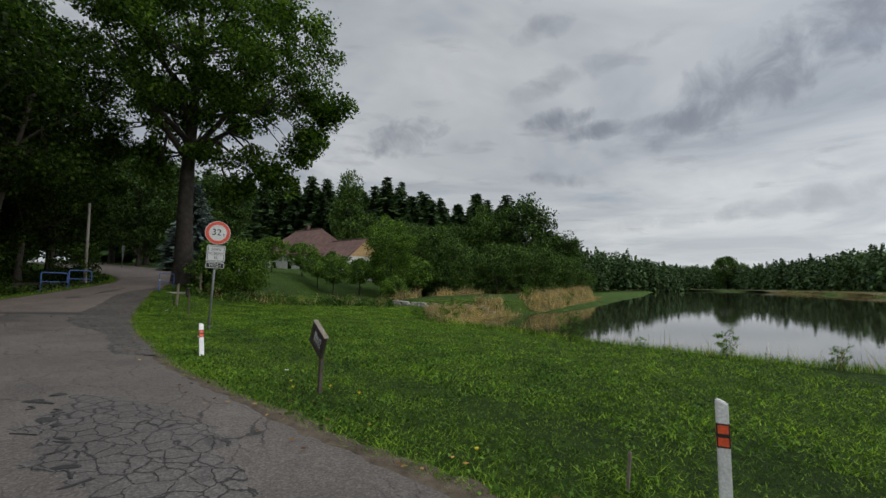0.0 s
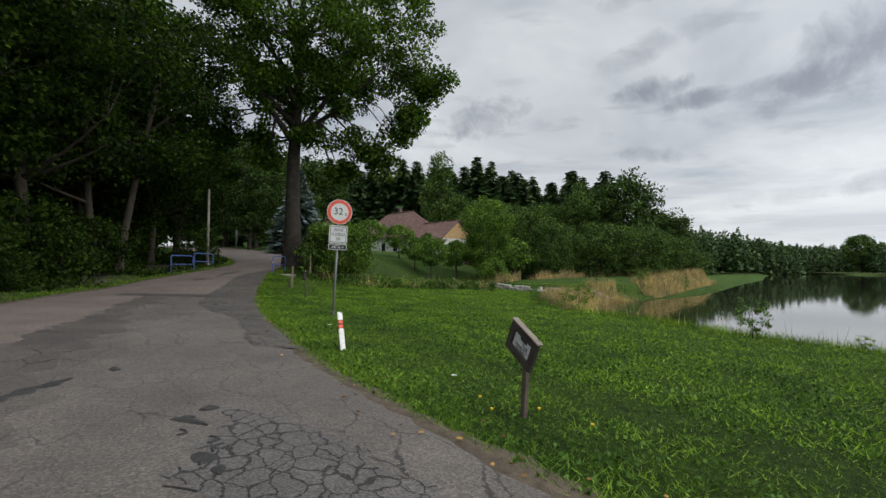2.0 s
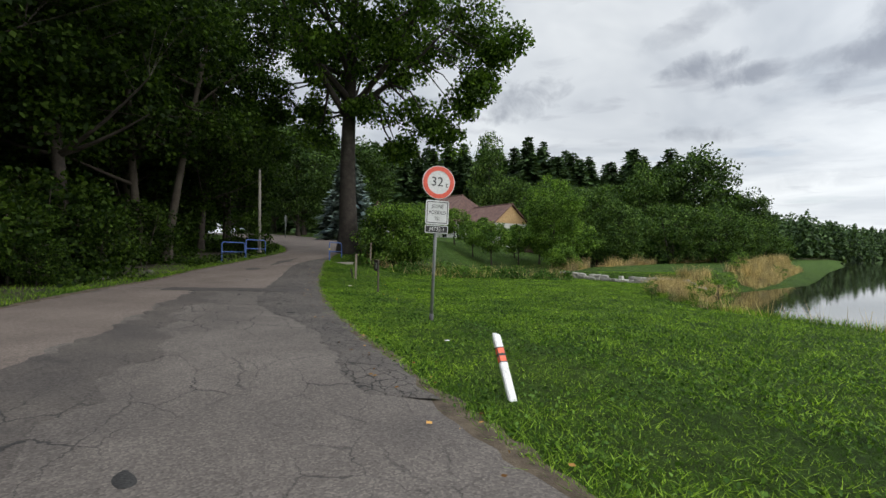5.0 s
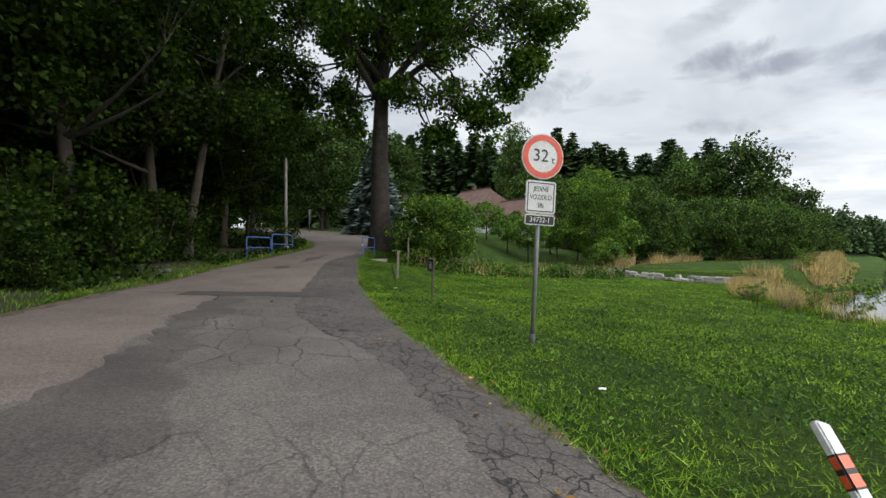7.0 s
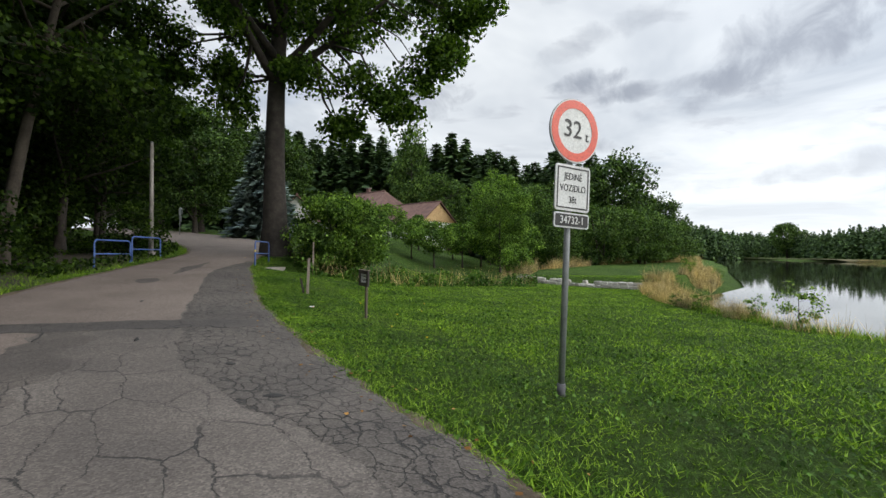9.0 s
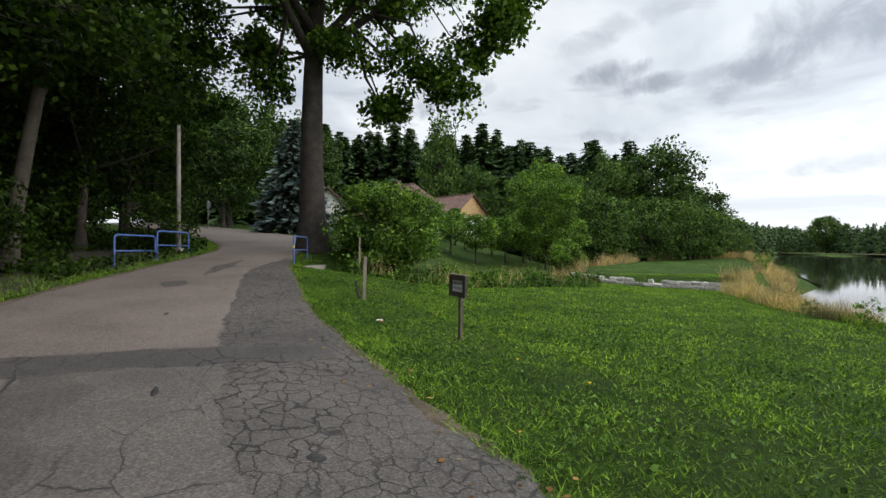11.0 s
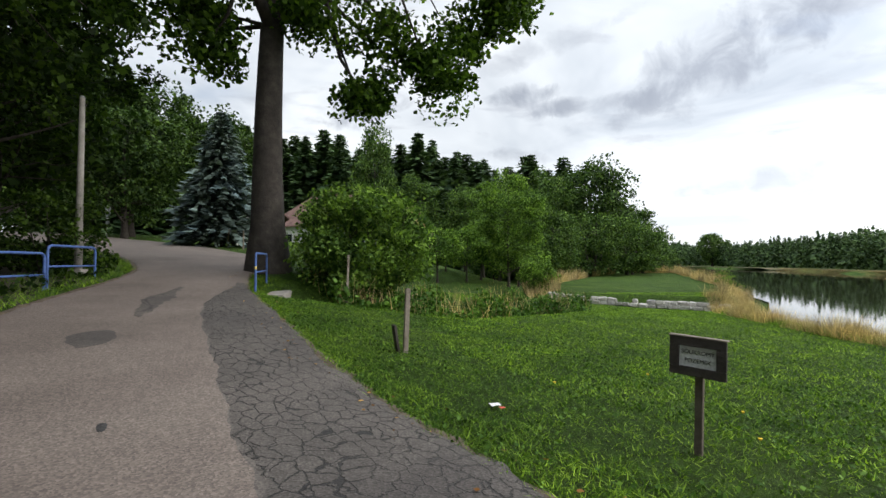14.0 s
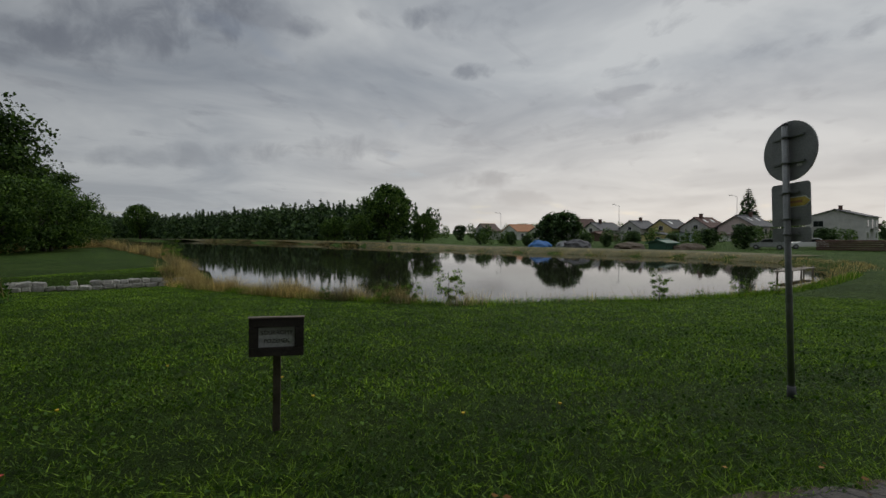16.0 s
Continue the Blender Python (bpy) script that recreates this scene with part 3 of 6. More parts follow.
    part_mesh("crown", loose_faces("crown", lv, leaf_mat), root)
    return root


def spruce(name, label, height, radius, seed, needle, m, whorls=26, per=8, pieces=5, group="", base=0.06):
    """A spruce: a straight trunk and whorls of drooping branches."""
    rng = np.random.default_rng(seed)
    root = thing(name, m, label, "conifer", group)
    z = np.linspace(-0.2, height, 8)
    part_mesh("trunk", tubes_mesh("trunk", [(np.stack([0 * z, 0 * z, z], 1), 0.018 * height * (1 - z / (height * 1.02)) + 0.01, 6)], M_BARK_DARK), root)
    at, size, out = [], [], []
    for i in range(whorls):
        f = base + (1 - base) * (i / whorls) ** 0.9
        reach = radius * (1 - f) ** 0.85 * rng.uniform(0.85, 1.12) + 0.09 * radius
        for b in range(per):
            a = 2 * np.pi * (b + rng.uniform(-0.3, 0.3)) / per + i
            r = reach * rng.uniform(0.75, 1.15)
            w = (np.arange(pieces) + 0.6) / pieces
            x = w * r
            zz = f * height + 0.18 * r * w - 0.42 * r * w ** 2 + rng.normal(size=pieces) * 0.02 * height / 10
            at.append(np.stack([np.cos(a) * x, np.sin(a) * x, zz], 1))
            out.append(np.repeat([[np.cos(a), np.sin(a), -0.25]], pieces, 0))
            size.append(np.full(pieces, 2.3 * r / pieces + 0.32 * (height / 20)))
    at, out, size = np.concatenate(at), np.concatenate(out), np.concatenate(size)
    axis = unit(out + 0.25 * rng.normal(size=out.shape))
    side = unit(np.cross(axis, np.array([0, 0, 1.0]) + 0.35 * rng.normal(size=out.shape)))
    s = size[:, None]
    down = np.array([0, 0, -1.0]) * s * 0.16
    c = np.stack([at - axis * s * 0.5, at + side * s * 0.36 + down, at + axis * s * 0.6, at - side * s * 0.36 + down], 1)
    part_mesh("crown", loose_faces("crown", c, needle), root)
    return root


def blades(at, length, width, rng, lean=0.35):
    """Single pointed blades standing at the given places."""
    n = len(at)
    a = rng.uniform(0, 2 * np.pi, n)
    side = np.stack([np.cos(a), np.sin(a), 0 * a], 1) * (np.asarray(width) / 2).reshape(-1, 1)
    tip = at + np.stack([rng.normal(size=n) * lean, rng.normal(size=n) * lean, np.ones(n)], 1) * (length * rng.uniform(0.6, 1.3, n)).reshape(-1, 1)
    return np.stack([at - side, at + side, tip], 1)


# ---- ground, pond and road ----
POND = [(4.7, 36.6), (3.1, 33), (2.0, 29.5), (1.2, 26), (1.1, 23.5), (1.6, 21.3), (3.0, 18.9), (5.3, 16.1), (8.3, 12.8), (10.5, 10.8), (13.5, 8.6), (20, 5.2), (25, 2.4), (31, 1.2), (38, 3.0), (44, 9), (48, 16.5),
        (52, 25), (57, 36), (64, 49), (77, 69), (96, 99), (135, 189), (163, 341), (125, 340), (90, 200), (50, 115), (31, 80), (19, 56), (14, 46.5), (9, 40.5), (6.2, 37.6)]
NEAR_SHORE, FAR_BANK = POND[:12], POND[12:23]
TERRACE = [(-4.3, 40.3), (-0.4, 38.7), (3.6, 36.2), (5.4, 38.4), (10.5, 46), (17, 60), (24, 74), (14, 72), (4, 58), (-2.6, 48)]
DITCH = [(-15.2, 28.5), (-12, 30.0), (-8, 33.0), (-5.6, 36.4)]
WATER_Z = -0.75


def smoothstep(a, b, x):
    t = np.clip((x - a) / (b - a), 0, 1)
    return t * t * (3 - 2 * t)


def line_distance(x, y, pts, closed=False):
    pts = list(pts) + ([pts[0]] if closed else [])
    best = np.full(np.shape(x), 1e9)
    for (ax, ay), (bx, by) in zip(pts, pts[1:]):
        dx, dy = bx - ax, by - ay
        t = np.clip(((x - ax) * dx + (y - ay) * dy) / (dx * dx + dy * dy), 0, 1)
        best = np.minimum(best, np.hypot(x - ax - t * dx, y - ay - t * dy))
    return best


def inside(x, y, pts):
    odd = np.zeros(np.shape(x), bool)
    for (ax, ay), (bx, by) in zip(pts, pts[1:] + pts[:1]):
        odd ^= ((ay > y) != (by > y)) & (x < (bx - ax) * (y - ay) / ((by - ay) + 1e-12) + ax)
    return odd


def signed(x, y, pts):
    d = line_distance(x, y, pts, True)
    return np.where(inside(x, y, pts), -d, d)


def ground_z(x, y):
    """The height of the ground: a slope down to the pond, a rise along the road, ditch, terrace and pond bed."""
    x, y = np.asarray(x, float), np.asarray(y, float)
    plane = np.maximum(-0.04016 * np.clip(x, -45, 400), -0.28) + 0.6 * smoothstep(45, 90, x)
    s = (y - 18.0) / 2.0
    rise = 0.08 * 2.0 * np.where(s > 20, s, np.log1p(np.exp(np.minimum(s, 20))))
    rise = 4.6 * np.tanh(rise / 4.6)
    near, far = smoothstep(-10.0, -16.5, x), smoothstep(1.0, -14.0, x)
    z = plane + rise * (near + 0.62 * (far - near) * smoothstep(38.0, 58.0, y))
    z = z - 0.22 * smoothstep(28.0, 38.0, y) * smoothstep(-8.0, -3.0, x)
    z = z + 0.02 * np.sin(0.5 * x - 0.7 * y)
    z = z - 0.75 * np.exp(-(line_distance(x, y, DITCH) / 1.3) ** 2)
    t = signed(x, y, TERRACE)
    z = np.where(t < 0.6, z + (0.38 + 0.012 * (y - 38) - z) * smoothstep(0.25, -0.25, t), z)
    p = signed(x, y, POND)
    z = np.where(p > 0, WATER_Z - 0.12 + (z - WATER_Z + 0.12) * smoothstep(0.0, 1.5, p), WATER_Z - 0.12 - np.minimum(1.3, -0.35 * p))
    return z


def gz(x, y):
    return float(ground_z(np.array([x]), np.array([y]))[0])


def grow(first, last, step, k=1.22):
    out, v = [first], first
    while abs(v) < abs(last):
        step *= k
        v += step if last > 0 else -step
        out.append(v)
    return out


def build_ground():
    xs = np.array(sorted(set(grow(-46, -2500, 0.8)[1:] + list(np.arange(-46, 46, 0.5)) + grow(46, 2500, 0.8))))
    ys = np.array(sorted(set(grow(-26, -2500, 0.8)[1:] + list(np.arange(-26, 80, 0.5)) + grow(80, 2600, 0.8))))
    gx, gy = np.meshgrid(xs, ys, indexing="ij")
    z = ground_z(gx, gy)
    n, m = gx.shape
    i, j = np.meshgrid(np.arange(n - 1), np.arange(m - 1), indexing="ij")
    f = np.stack([i * m + j, (i + 1) * m + j, (i + 1) * m + j + 1, i * m + j + 1], -1).reshape(-1, 4)
    me = fill_mesh("ground", np.stack([gx, gy, z], -1), f, M_LAWN)
    ob = part_mesh("ground", me, smooth=True)
    tagged(ob, "mown green lawn and meadow sloping to the pond", "ground", kind="structure")


build_ground()


def build_water():
    b = bmesh.new()
    face = b.faces.new([b.verts.new((x, y, WATER_Z)) for x, y in POND])
    if face.normal.z < 0:
        face.normal_flip()
    bmesh.ops.triangulate(b, faces=b.faces)
    ob = part("water", b, M_WATER)
    tagged(ob, "still dark pond water mirroring the sky", "water", kind="structure")


build_water()

ROAD_EDGES = [((34, -16), (28, -24)), ((20, -8), (13, -16)), ((10, -3.2), (2, -10)), ((4, 1), (-5, -4)), ((0.2, 3.5), (-8.5, 0.5)), ((-4.4, 7.8), (-11.8, 6)), ((-8.9, 13.5), (-15, 11.8)),
              ((-12.6, 19.3), (-17.6, 17.4)), ((-15.6, 25), (-19.5, 23.5)), ((-17.2, 28.8), (-20.3, 28)), ((-18.1, 33), (-21.6, 31)), ((-19.6, 37.5), (-24, 34.2)), ((-23.5, 42.5), (-28.5, 38.5)),
              ((-30, 48.5), (-35, 43.5)), ((-42, 57), (-46, 51)), ((-70, 72), (-73, 65))]


def spline(pts, u):
    """A smooth curve through pts at u (0 .. number of points - 1)."""
    p = np.asarray(pts, float)
    u = np.clip(np.asarray(u, float), 0, len(p) - 1.0001)
    i = u.astype(int)
    t = (u - i)[:, None]
    g = lambda k: p[np.clip(i + k, 0, len(p) - 1)]
    a, b, c, d = g(-1), g(0), g(1), g(2)
    return 0.5 * (2 * b + (c - a) * t + (2 * a - 5 * b + 4 * c - d) * t ** 2 + (3 * b - a - 3 * c + d) * t ** 3)


def road_at(u, v):
    """The place on the road: u along it, v across (0: the pond's side, 1: the wood's side)."""
    r, l = spline([a for a, _ in ROAD_EDGES], u), spline([b for _, b in ROAD_EDGES], u)
    return r + (l - r) * np.asarray(v)[:, None]


def strip(name, u0, u1, v0, v1, lift, mat, n=300, across=12, wobble=0.0, seed=0, edge_drop=None, slant=0.0, ragged=0.0):
    """A skin on the road between v0(u) and v1(u), its edges uneven."""
    u = np.linspace(u0, u1, n)
    rng = np.random.default_rng(seed)
    def wave(k):
        w = sum(rng.normal() / (i + 1) ** 0.7 * np.sin(u * 7.3 * (i + 1) ** 1.3 + rng.uniform(0, 6)) for i in range(9))
        return wobble * 0.4 * w
    a = (v0(u) if callable(v0) else np.full(n, v0)) + wave(0)
    b = (v1(u) if callable(v1) else np.full(n, v1)) + wave(1)
    b = np.maximum(b, a + 0.004)
    rows = []
    for k in range(across + 1):
        w = k / across
        shift = slant * w + ragged * (math.sin(9 * w + seed) + 0.6 * math.sin(23 * w + 2 * seed) + 0.3 * math.sin(61 * w))
        xy = road_at(u + shift, a + (b - a) * w)
        rim = lift - 0.0335 if edge_drop is None else edge_drop
        z = ground_z(xy[:, 0], xy[:, 1]) + lift - (rim if k in (0, across) else 0.0)
        if edge_drop is None:
            z[0], z[-1] = z[0] - rim, z[-1] - rim
        rows.append(np.stack([xy[:, 0], xy[:, 1], z], 1))
    g = np.stack(rows, 1)
    i, j = np.meshgrid(np.arange(n - 1), np.arange(across), indexing="ij")
    m = across + 1
    f = np.stack([i * m + j, i * m + j + 1, (i + 1) * m + j + 1, (i + 1) * m + j], -1).reshape(-1, 4)
    return fill_mesh(name, g, f[:, ::-1], mat)


def lens(u0, u1, c, w, drift=0.0):
    """The two sides of a lens-shaped spot on the road."""
    def side(k):
        return lambda u: c + drift * (u - u0) + k * w * np.clip(np.sin((u - u0) / (u1 - u0) * np.pi), 0, 1) ** 0.6
    return side(-1), side(1)


def build_road():
    road = part_mesh("road", strip("road", 0, 15, 0.0, 1.0, 0.035, M_ROAD, 700, 20, 0.008, 3, 0.028), smooth=True)
    tagged(road, "worn grey asphalt lane with cracks and patches", "road", kind="structure")
    def put(name, label, *a, **k):
        tagged(part_mesh(name, strip(name, *a, **k), road, smooth=True), label)
    put("resurfaced_lane", "smoother brownish asphalt overlay", 6.68, 15, lambda u: 0.28 - 0.28 * smoothstep(7.9, 8.9, u), 0.975, 0.040, M_ROAD_NEW, 260, 40, 0.022, 5, None, -0.20, 0.008)
    put("resurfaced_side", "pale brownish asphalt overlay", 2.0, 6.50, lambda u: 0.575 + 0.0 * u, 0.97, 0.040, M_ROAD_NEW, 300, 10, 0.03, 6)
    put("patched_strip", "dark broken asphalt seam", 3.6, 6.56, lambda u: 0.43 + 0.06 * smoothstep(5.2, 6.4, u), lambda u: 0.585 + 0.0 * u, 0.044, M_ROAD_PATCH, 300, 8, 0.035, 8)
    put("crumbled_edge", "crumbling cracked asphalt edge", 5.2, 8.9, -0.002, lambda u: 0.10 + 0.185 * smoothstep(5.6, 6.3, u) - 0.2 * smoothstep(7.9, 8.9, u), 0.045, M_ROAD_CRUMBLE, 340, 10, 0.02, 9)
    put("cross_patch", "dark asphalt seam across the lane", 6.565, 6.70, 0.04, 0.74, 0.049, M_SEAM, 24, 60, 0.006, 10, None, -0.125, 0.010)
    put("dirt_margin", "dry soil along the asphalt", 0.5, 12, lambda u: -0.028 + 0 * u, lambda u: 0.02 + 0 * u, 0.024, M_SOIL, 700, 3, 0.02, 11, 0.02)
    put("dirt_margin", "dry soil along the asphalt", 0.5, 12, lambda u: 0.975 + 0 * u, lambda u: 1.025 + 0 * u, 0.038, M_SOIL, 500, 3, 0.03, 12, 0.03)
    put("tar_blot", "black tar stain", 4.67, 4.84, *lens(4.67, 4.84, 0.462, 0.016, -0.37), 0.0475, M_TAR, 60, 4, 0.016, 21)
    put("tar_blot", "black tar stain", 4.90, 4.935, *lens(4.90, 4.935, 0.352, 0.012), 0.0445, M_TAR, 30, 4, 0.006, 22)
    put("broken_patch", "densely cracked dark asphalt", 4.00, 4.66, *lens(4.00, 4.66, 0.185, 0.085), 0.0395, M_ROAD_BROKEN, 90, 10, 0.03, 33)
    rng = random.Random(12)
    for k in range(16):
        u, v = 4.13 + 0.034 * k + rng.uniform(-0.01, 0.01), 0.243 + rng.uniform(-0.022, 0.018)
        l = rng.uniform(0.012, 0.04)
        put("tar_flake", "torn black asphalt flake", u, u + l, *lens(u, u + l, v, rng.uniform(0.003, 0.009), rng.uniform(-0.6, 0.6)), 0.0435 + 0.0004 * k, M_TAR, 40, 4, 0.03, 40 + k)
    put("tar_blot", "black tar stain", 6.163, 6.182, *lens(6.163, 6.182, 0.185, 0.014), 0.0525, M_TAR, 30, 4, 0.004, 24)
    put("tar_blot", "black tar stain", 6.37, 6.41, *lens(6.37, 6.41, 0.37, 0.006), 0.0475, M_TAR, 30, 4, 0.006, 25)
    put("tar_blot", "black tar stain", 6.36, 6.51, *lens(6.36, 6.51, 0.565, 0.006, 0.15), 0.0505, M_TAR, 40, 4, 0.008, 26)
    put("tar_blot", "black tar stain", 5.97, 5.99, *lens(5.97, 5.99, 0.145, 0.028), 0.0525, M_TAR, 30, 4, 0.008, 27)
    put("tar_blot", "black tar stain", 7.02, 7.05, *lens(7.02, 7.05, 0.46, 0.007), 0.0445, M_TAR, 30, 4, 0.008, 28)
    put("tar_patch", "dark repaired spot", 7.44, 7.60, *lens(7.44, 7.60, 0.585, 0.07), 0.045, M_ROAD_PATCH, 40, 6, 0.03, 13)
    put("tar_patch", "dark repaired spot", 7.75, 8.6, *lens(7.75, 8.6, 0.52, 0.06, -0.08), 0.045, M_ROAD_PATCH, 60, 6, 0.03, 14)


build_road()


def far_meadow():
    """A strip of dry meadow along the pond's far banks."""
    line = np.array([POND[k % len(POND)] for k in range(14, 26)], float)
    t = np.linspace(0, len(line) - 1.001, 160)
    edge = spline(line, t)
    d = unit(np.gradient(edge, axis=0))
    out = np.stack([d[:, 1], -d[:, 0]], 1)
    rows = []
    for k, off in enumerate((0.25, 1.2, 3.0, 6.0, 9.0)):
        xy = edge + out * (off + 0.25 * np.sin(t * 11 + k))[:, None]
        z = np.maximum(ground_z(xy[:, 0], xy[:, 1]), WATER_Z + 0.02) + (0.10 if 0 < k < 4 else 0.0)
        rows.append(np.stack([xy[:, 0], xy[:, 1], z], 1))
    g = np.stack(rows, 1)
    i, j = np.meshgrid(np.arange(159), np.arange(4), indexing="ij")
    f = np.stack([i * 5 + j, i * 5 + j + 1, (i + 1) * 5 + j + 1, (i + 1) * 5 + j], -1).reshape(-1, 4)
    tagged(part_mesh("far_meadow", fill_mesh("far_meadow", g, f, M_MEADOW), smooth=True), "strip of dry straw-coloured meadow along the far bank", "ground", kind="structure")


far_meadow()


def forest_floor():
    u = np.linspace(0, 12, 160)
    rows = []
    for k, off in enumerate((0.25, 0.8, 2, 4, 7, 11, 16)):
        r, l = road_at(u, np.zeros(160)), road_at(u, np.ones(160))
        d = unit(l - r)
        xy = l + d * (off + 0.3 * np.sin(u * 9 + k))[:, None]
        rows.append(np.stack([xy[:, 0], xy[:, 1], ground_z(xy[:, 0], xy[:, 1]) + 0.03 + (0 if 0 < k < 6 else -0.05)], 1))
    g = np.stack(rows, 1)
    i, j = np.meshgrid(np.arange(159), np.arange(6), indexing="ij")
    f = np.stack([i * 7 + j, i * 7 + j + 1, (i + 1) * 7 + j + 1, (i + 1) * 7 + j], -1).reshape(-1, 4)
    tagged(part_mesh("forest_floor", fill_mesh("forest_floor", g, f[:, ::-1], M_SOIL_DARK), smooth=True), "dark soil under the roadside trees", "ground", kind="structure")


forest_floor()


# ---- trees and shrubs ----
def on(x, y, rz=0.0, sink=0.0):
    return pose(x, y, gz(x, y) - sink, 0, 0, rz)


broadleaf("maple_tree", "tall old maple with dark trunk beside the bridge", 24.5, 9.0, 9.0, 0.58, 370, 190, 0.24, 4, M_LEAF, M_BARK_DARK, on(-17.1, 31.3, 0, 0.1), limbs=24, clump_r=1.15, fill=0.3, sway=0.25,
          lobes=((5.8, 0.1, 7.4, 1.4, 10), (6.9, 0.4, 9.0, 1.2, 6), (8.2, -0.3, 9.7, 1.4, 10), (9.2, 0.0, 11.9, 1.6, 13), (3.0, 0.2, 6.4, 1.2, 8), (-1.6, -0.8, 7.5, 0.9, 5), (7.6, 0.5, 13.8, 1.8, 9), (-5.6, 0.2, 9.8, 1.4, 7), (1.5, -0.8, 8.9, 1.2, 7), (-2.6, 0.0, 9.0, 1.3, 8), (4.0, 0.3, 8.8, 1.0, 5)))

wood_a = broadleaf("roadside_tree", "tall dark roadside tree with spreading crown", 18.0, 5.6, 3.6, 0.26, 165, 175, 0.205, 11, M_LEAF_WOOD_SHADED, M_BARK_DARK, on(-20.6, 10.5, 0, 0.1), limbs=12, clump_r=1.15, group="roadside wood", lean=(1.2, 0.4))
wood_b = broadleaf("roadside_tree", "forked roadside tree with leaning pale stems", 16.5, 5.2, 3.8, 0.22, 150, 175, 0.205, 17, M_LEAF_WOOD_SHADED, M_BARK, on(-22.7, 22.2, -22, 0.1), limbs=10, clump_r=1.15, group="roadside wood", stems=2, lean=(0.8, 0.3))
wood_c = broadleaf("roadside_tree", "dense dark roadside tree with low branches", 15.0, 4.8, 2.4, 0.2, 145, 165, 0.21, 23, M_LEAF_WOOD_SHADED, M_BARK_DARK, on(-23.5, 15.5, 0, 0.1), limbs=10, clump_r=1.1, group="roadside wood")
wood_d = broadleaf("roadside_tree", "dark tree deep in the roadside wood", 16.0, 5.4, 2.0, 0.22, 120, 62, 0.4, 29, M_LEAF_WOOD_SHADED, M_BARK_DARK, on(-28.0, 18.0, 0, 0.1), limbs=9, clump_r=1.3, group="roadside wood")
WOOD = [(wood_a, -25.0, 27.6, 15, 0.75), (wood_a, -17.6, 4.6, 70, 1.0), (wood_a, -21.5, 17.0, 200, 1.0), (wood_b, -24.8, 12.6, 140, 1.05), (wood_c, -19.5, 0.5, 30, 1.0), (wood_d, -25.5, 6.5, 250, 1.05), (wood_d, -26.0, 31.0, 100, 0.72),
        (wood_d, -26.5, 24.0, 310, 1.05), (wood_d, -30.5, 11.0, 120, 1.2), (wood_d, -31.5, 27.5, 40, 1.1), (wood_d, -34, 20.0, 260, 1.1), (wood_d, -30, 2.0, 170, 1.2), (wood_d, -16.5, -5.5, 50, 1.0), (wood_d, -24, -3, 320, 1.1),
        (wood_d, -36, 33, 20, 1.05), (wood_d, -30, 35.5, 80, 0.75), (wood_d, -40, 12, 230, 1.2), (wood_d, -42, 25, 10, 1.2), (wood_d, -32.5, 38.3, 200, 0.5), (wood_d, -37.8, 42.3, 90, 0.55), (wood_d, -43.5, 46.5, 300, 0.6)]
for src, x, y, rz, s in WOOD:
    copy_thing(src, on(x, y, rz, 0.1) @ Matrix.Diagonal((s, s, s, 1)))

shrub_a = broadleaf("hazel_shrub", "dense shaded hazel shrub on the verge", 2.6, 1.5, 0.2, 0.035, 60, 60, 0.145, 31, M_LEAF_WOOD_SHADED, M_BARK, on(-19.6, 13.2), limbs=7, clump_r=0.5, group="verge shrubs", category="shrub", stems=4)
shrub_b = broadleaf("bramble_shrub", "low tangled bramble shrub on the verge", 1.5, 1.3, 0.05, 0.02, 45, 55, 0.13, 37, M_LEAF_WOOD_SHADED, M_BARK, on(-20.4, 17.0), limbs=6, clump_r=0.45, group="verge shrubs", category="shrub", stems=3)
rs = np.random.default_rng(5)
for k in range(48):
    u = rs.uniform(4.2, 9.2)
    base = road_at(np.array([u]), np.array([1.0]))[0] - 0 * 1.0
    far = unit(road_at(np.array([u]), np.array([1.0]))[0] - road_at(np.array([u]), np.array([0.0]))[0])
    p = base + far * (rs.uniform(1.5, 3.2) if k % 2 else rs.uniform(3.2, 7.0))
    if k % 2 and 7.2 < u < 9.0:
        continue
    s = rs.uniform(0.45, 0.95) * (1.0 if k % 2 else 1.5)
    copy_thing(shrub_a if k % 3 else shrub_b, on(p[0], p[1], rs.uniform(0, 360), 0.05) @ Matrix.Diagonal((s, s, s, 1)))

# the shrub by the maple and the ditch's growth
broadleaf("alder_shrub", "large bright green alder shrub by the ditch", 4.0, 2.3, 0.0, 0.06, 190, 120, 0.15, 41, M_LEAF_SHRUB, M_BARK, on(-13.8, 31.2, 0, 0.45), limbs=10, clump_r=0.6, category="shrub", stems=4)

# orchard
apple = broadleaf("fruit_tree", "small round-headed fruit tree in the orchard", 3.6, 1.7, 1.1, 0.07, 60, 60, 0.17, 47, M_LEAF_SHRUB, M_BARK, on(-10.4, 44.9), limbs=8, clump_r=0.5, group="orchard trees")
for x, y, rz, s in ((-8.2, 46.8, 80, 1.0), (-6.6, 50.5, 190, 1.1), (-12.4, 46.5, 260, 0.9), (-9.2, 52.5, 310, 0.95), (-5.6, 55.0, 20, 1.4), (-19.0, 52.0, 200, 1.1), (-12.5, 53.5, 140, 0.95), (-14.8, 49.5, 60, 1.0), (-3.4, 51.5, 230, 1.35)):
    copy_thing(apple, on(x, y, rz) @ Matrix.Diagonal((s, s, s, 1)))
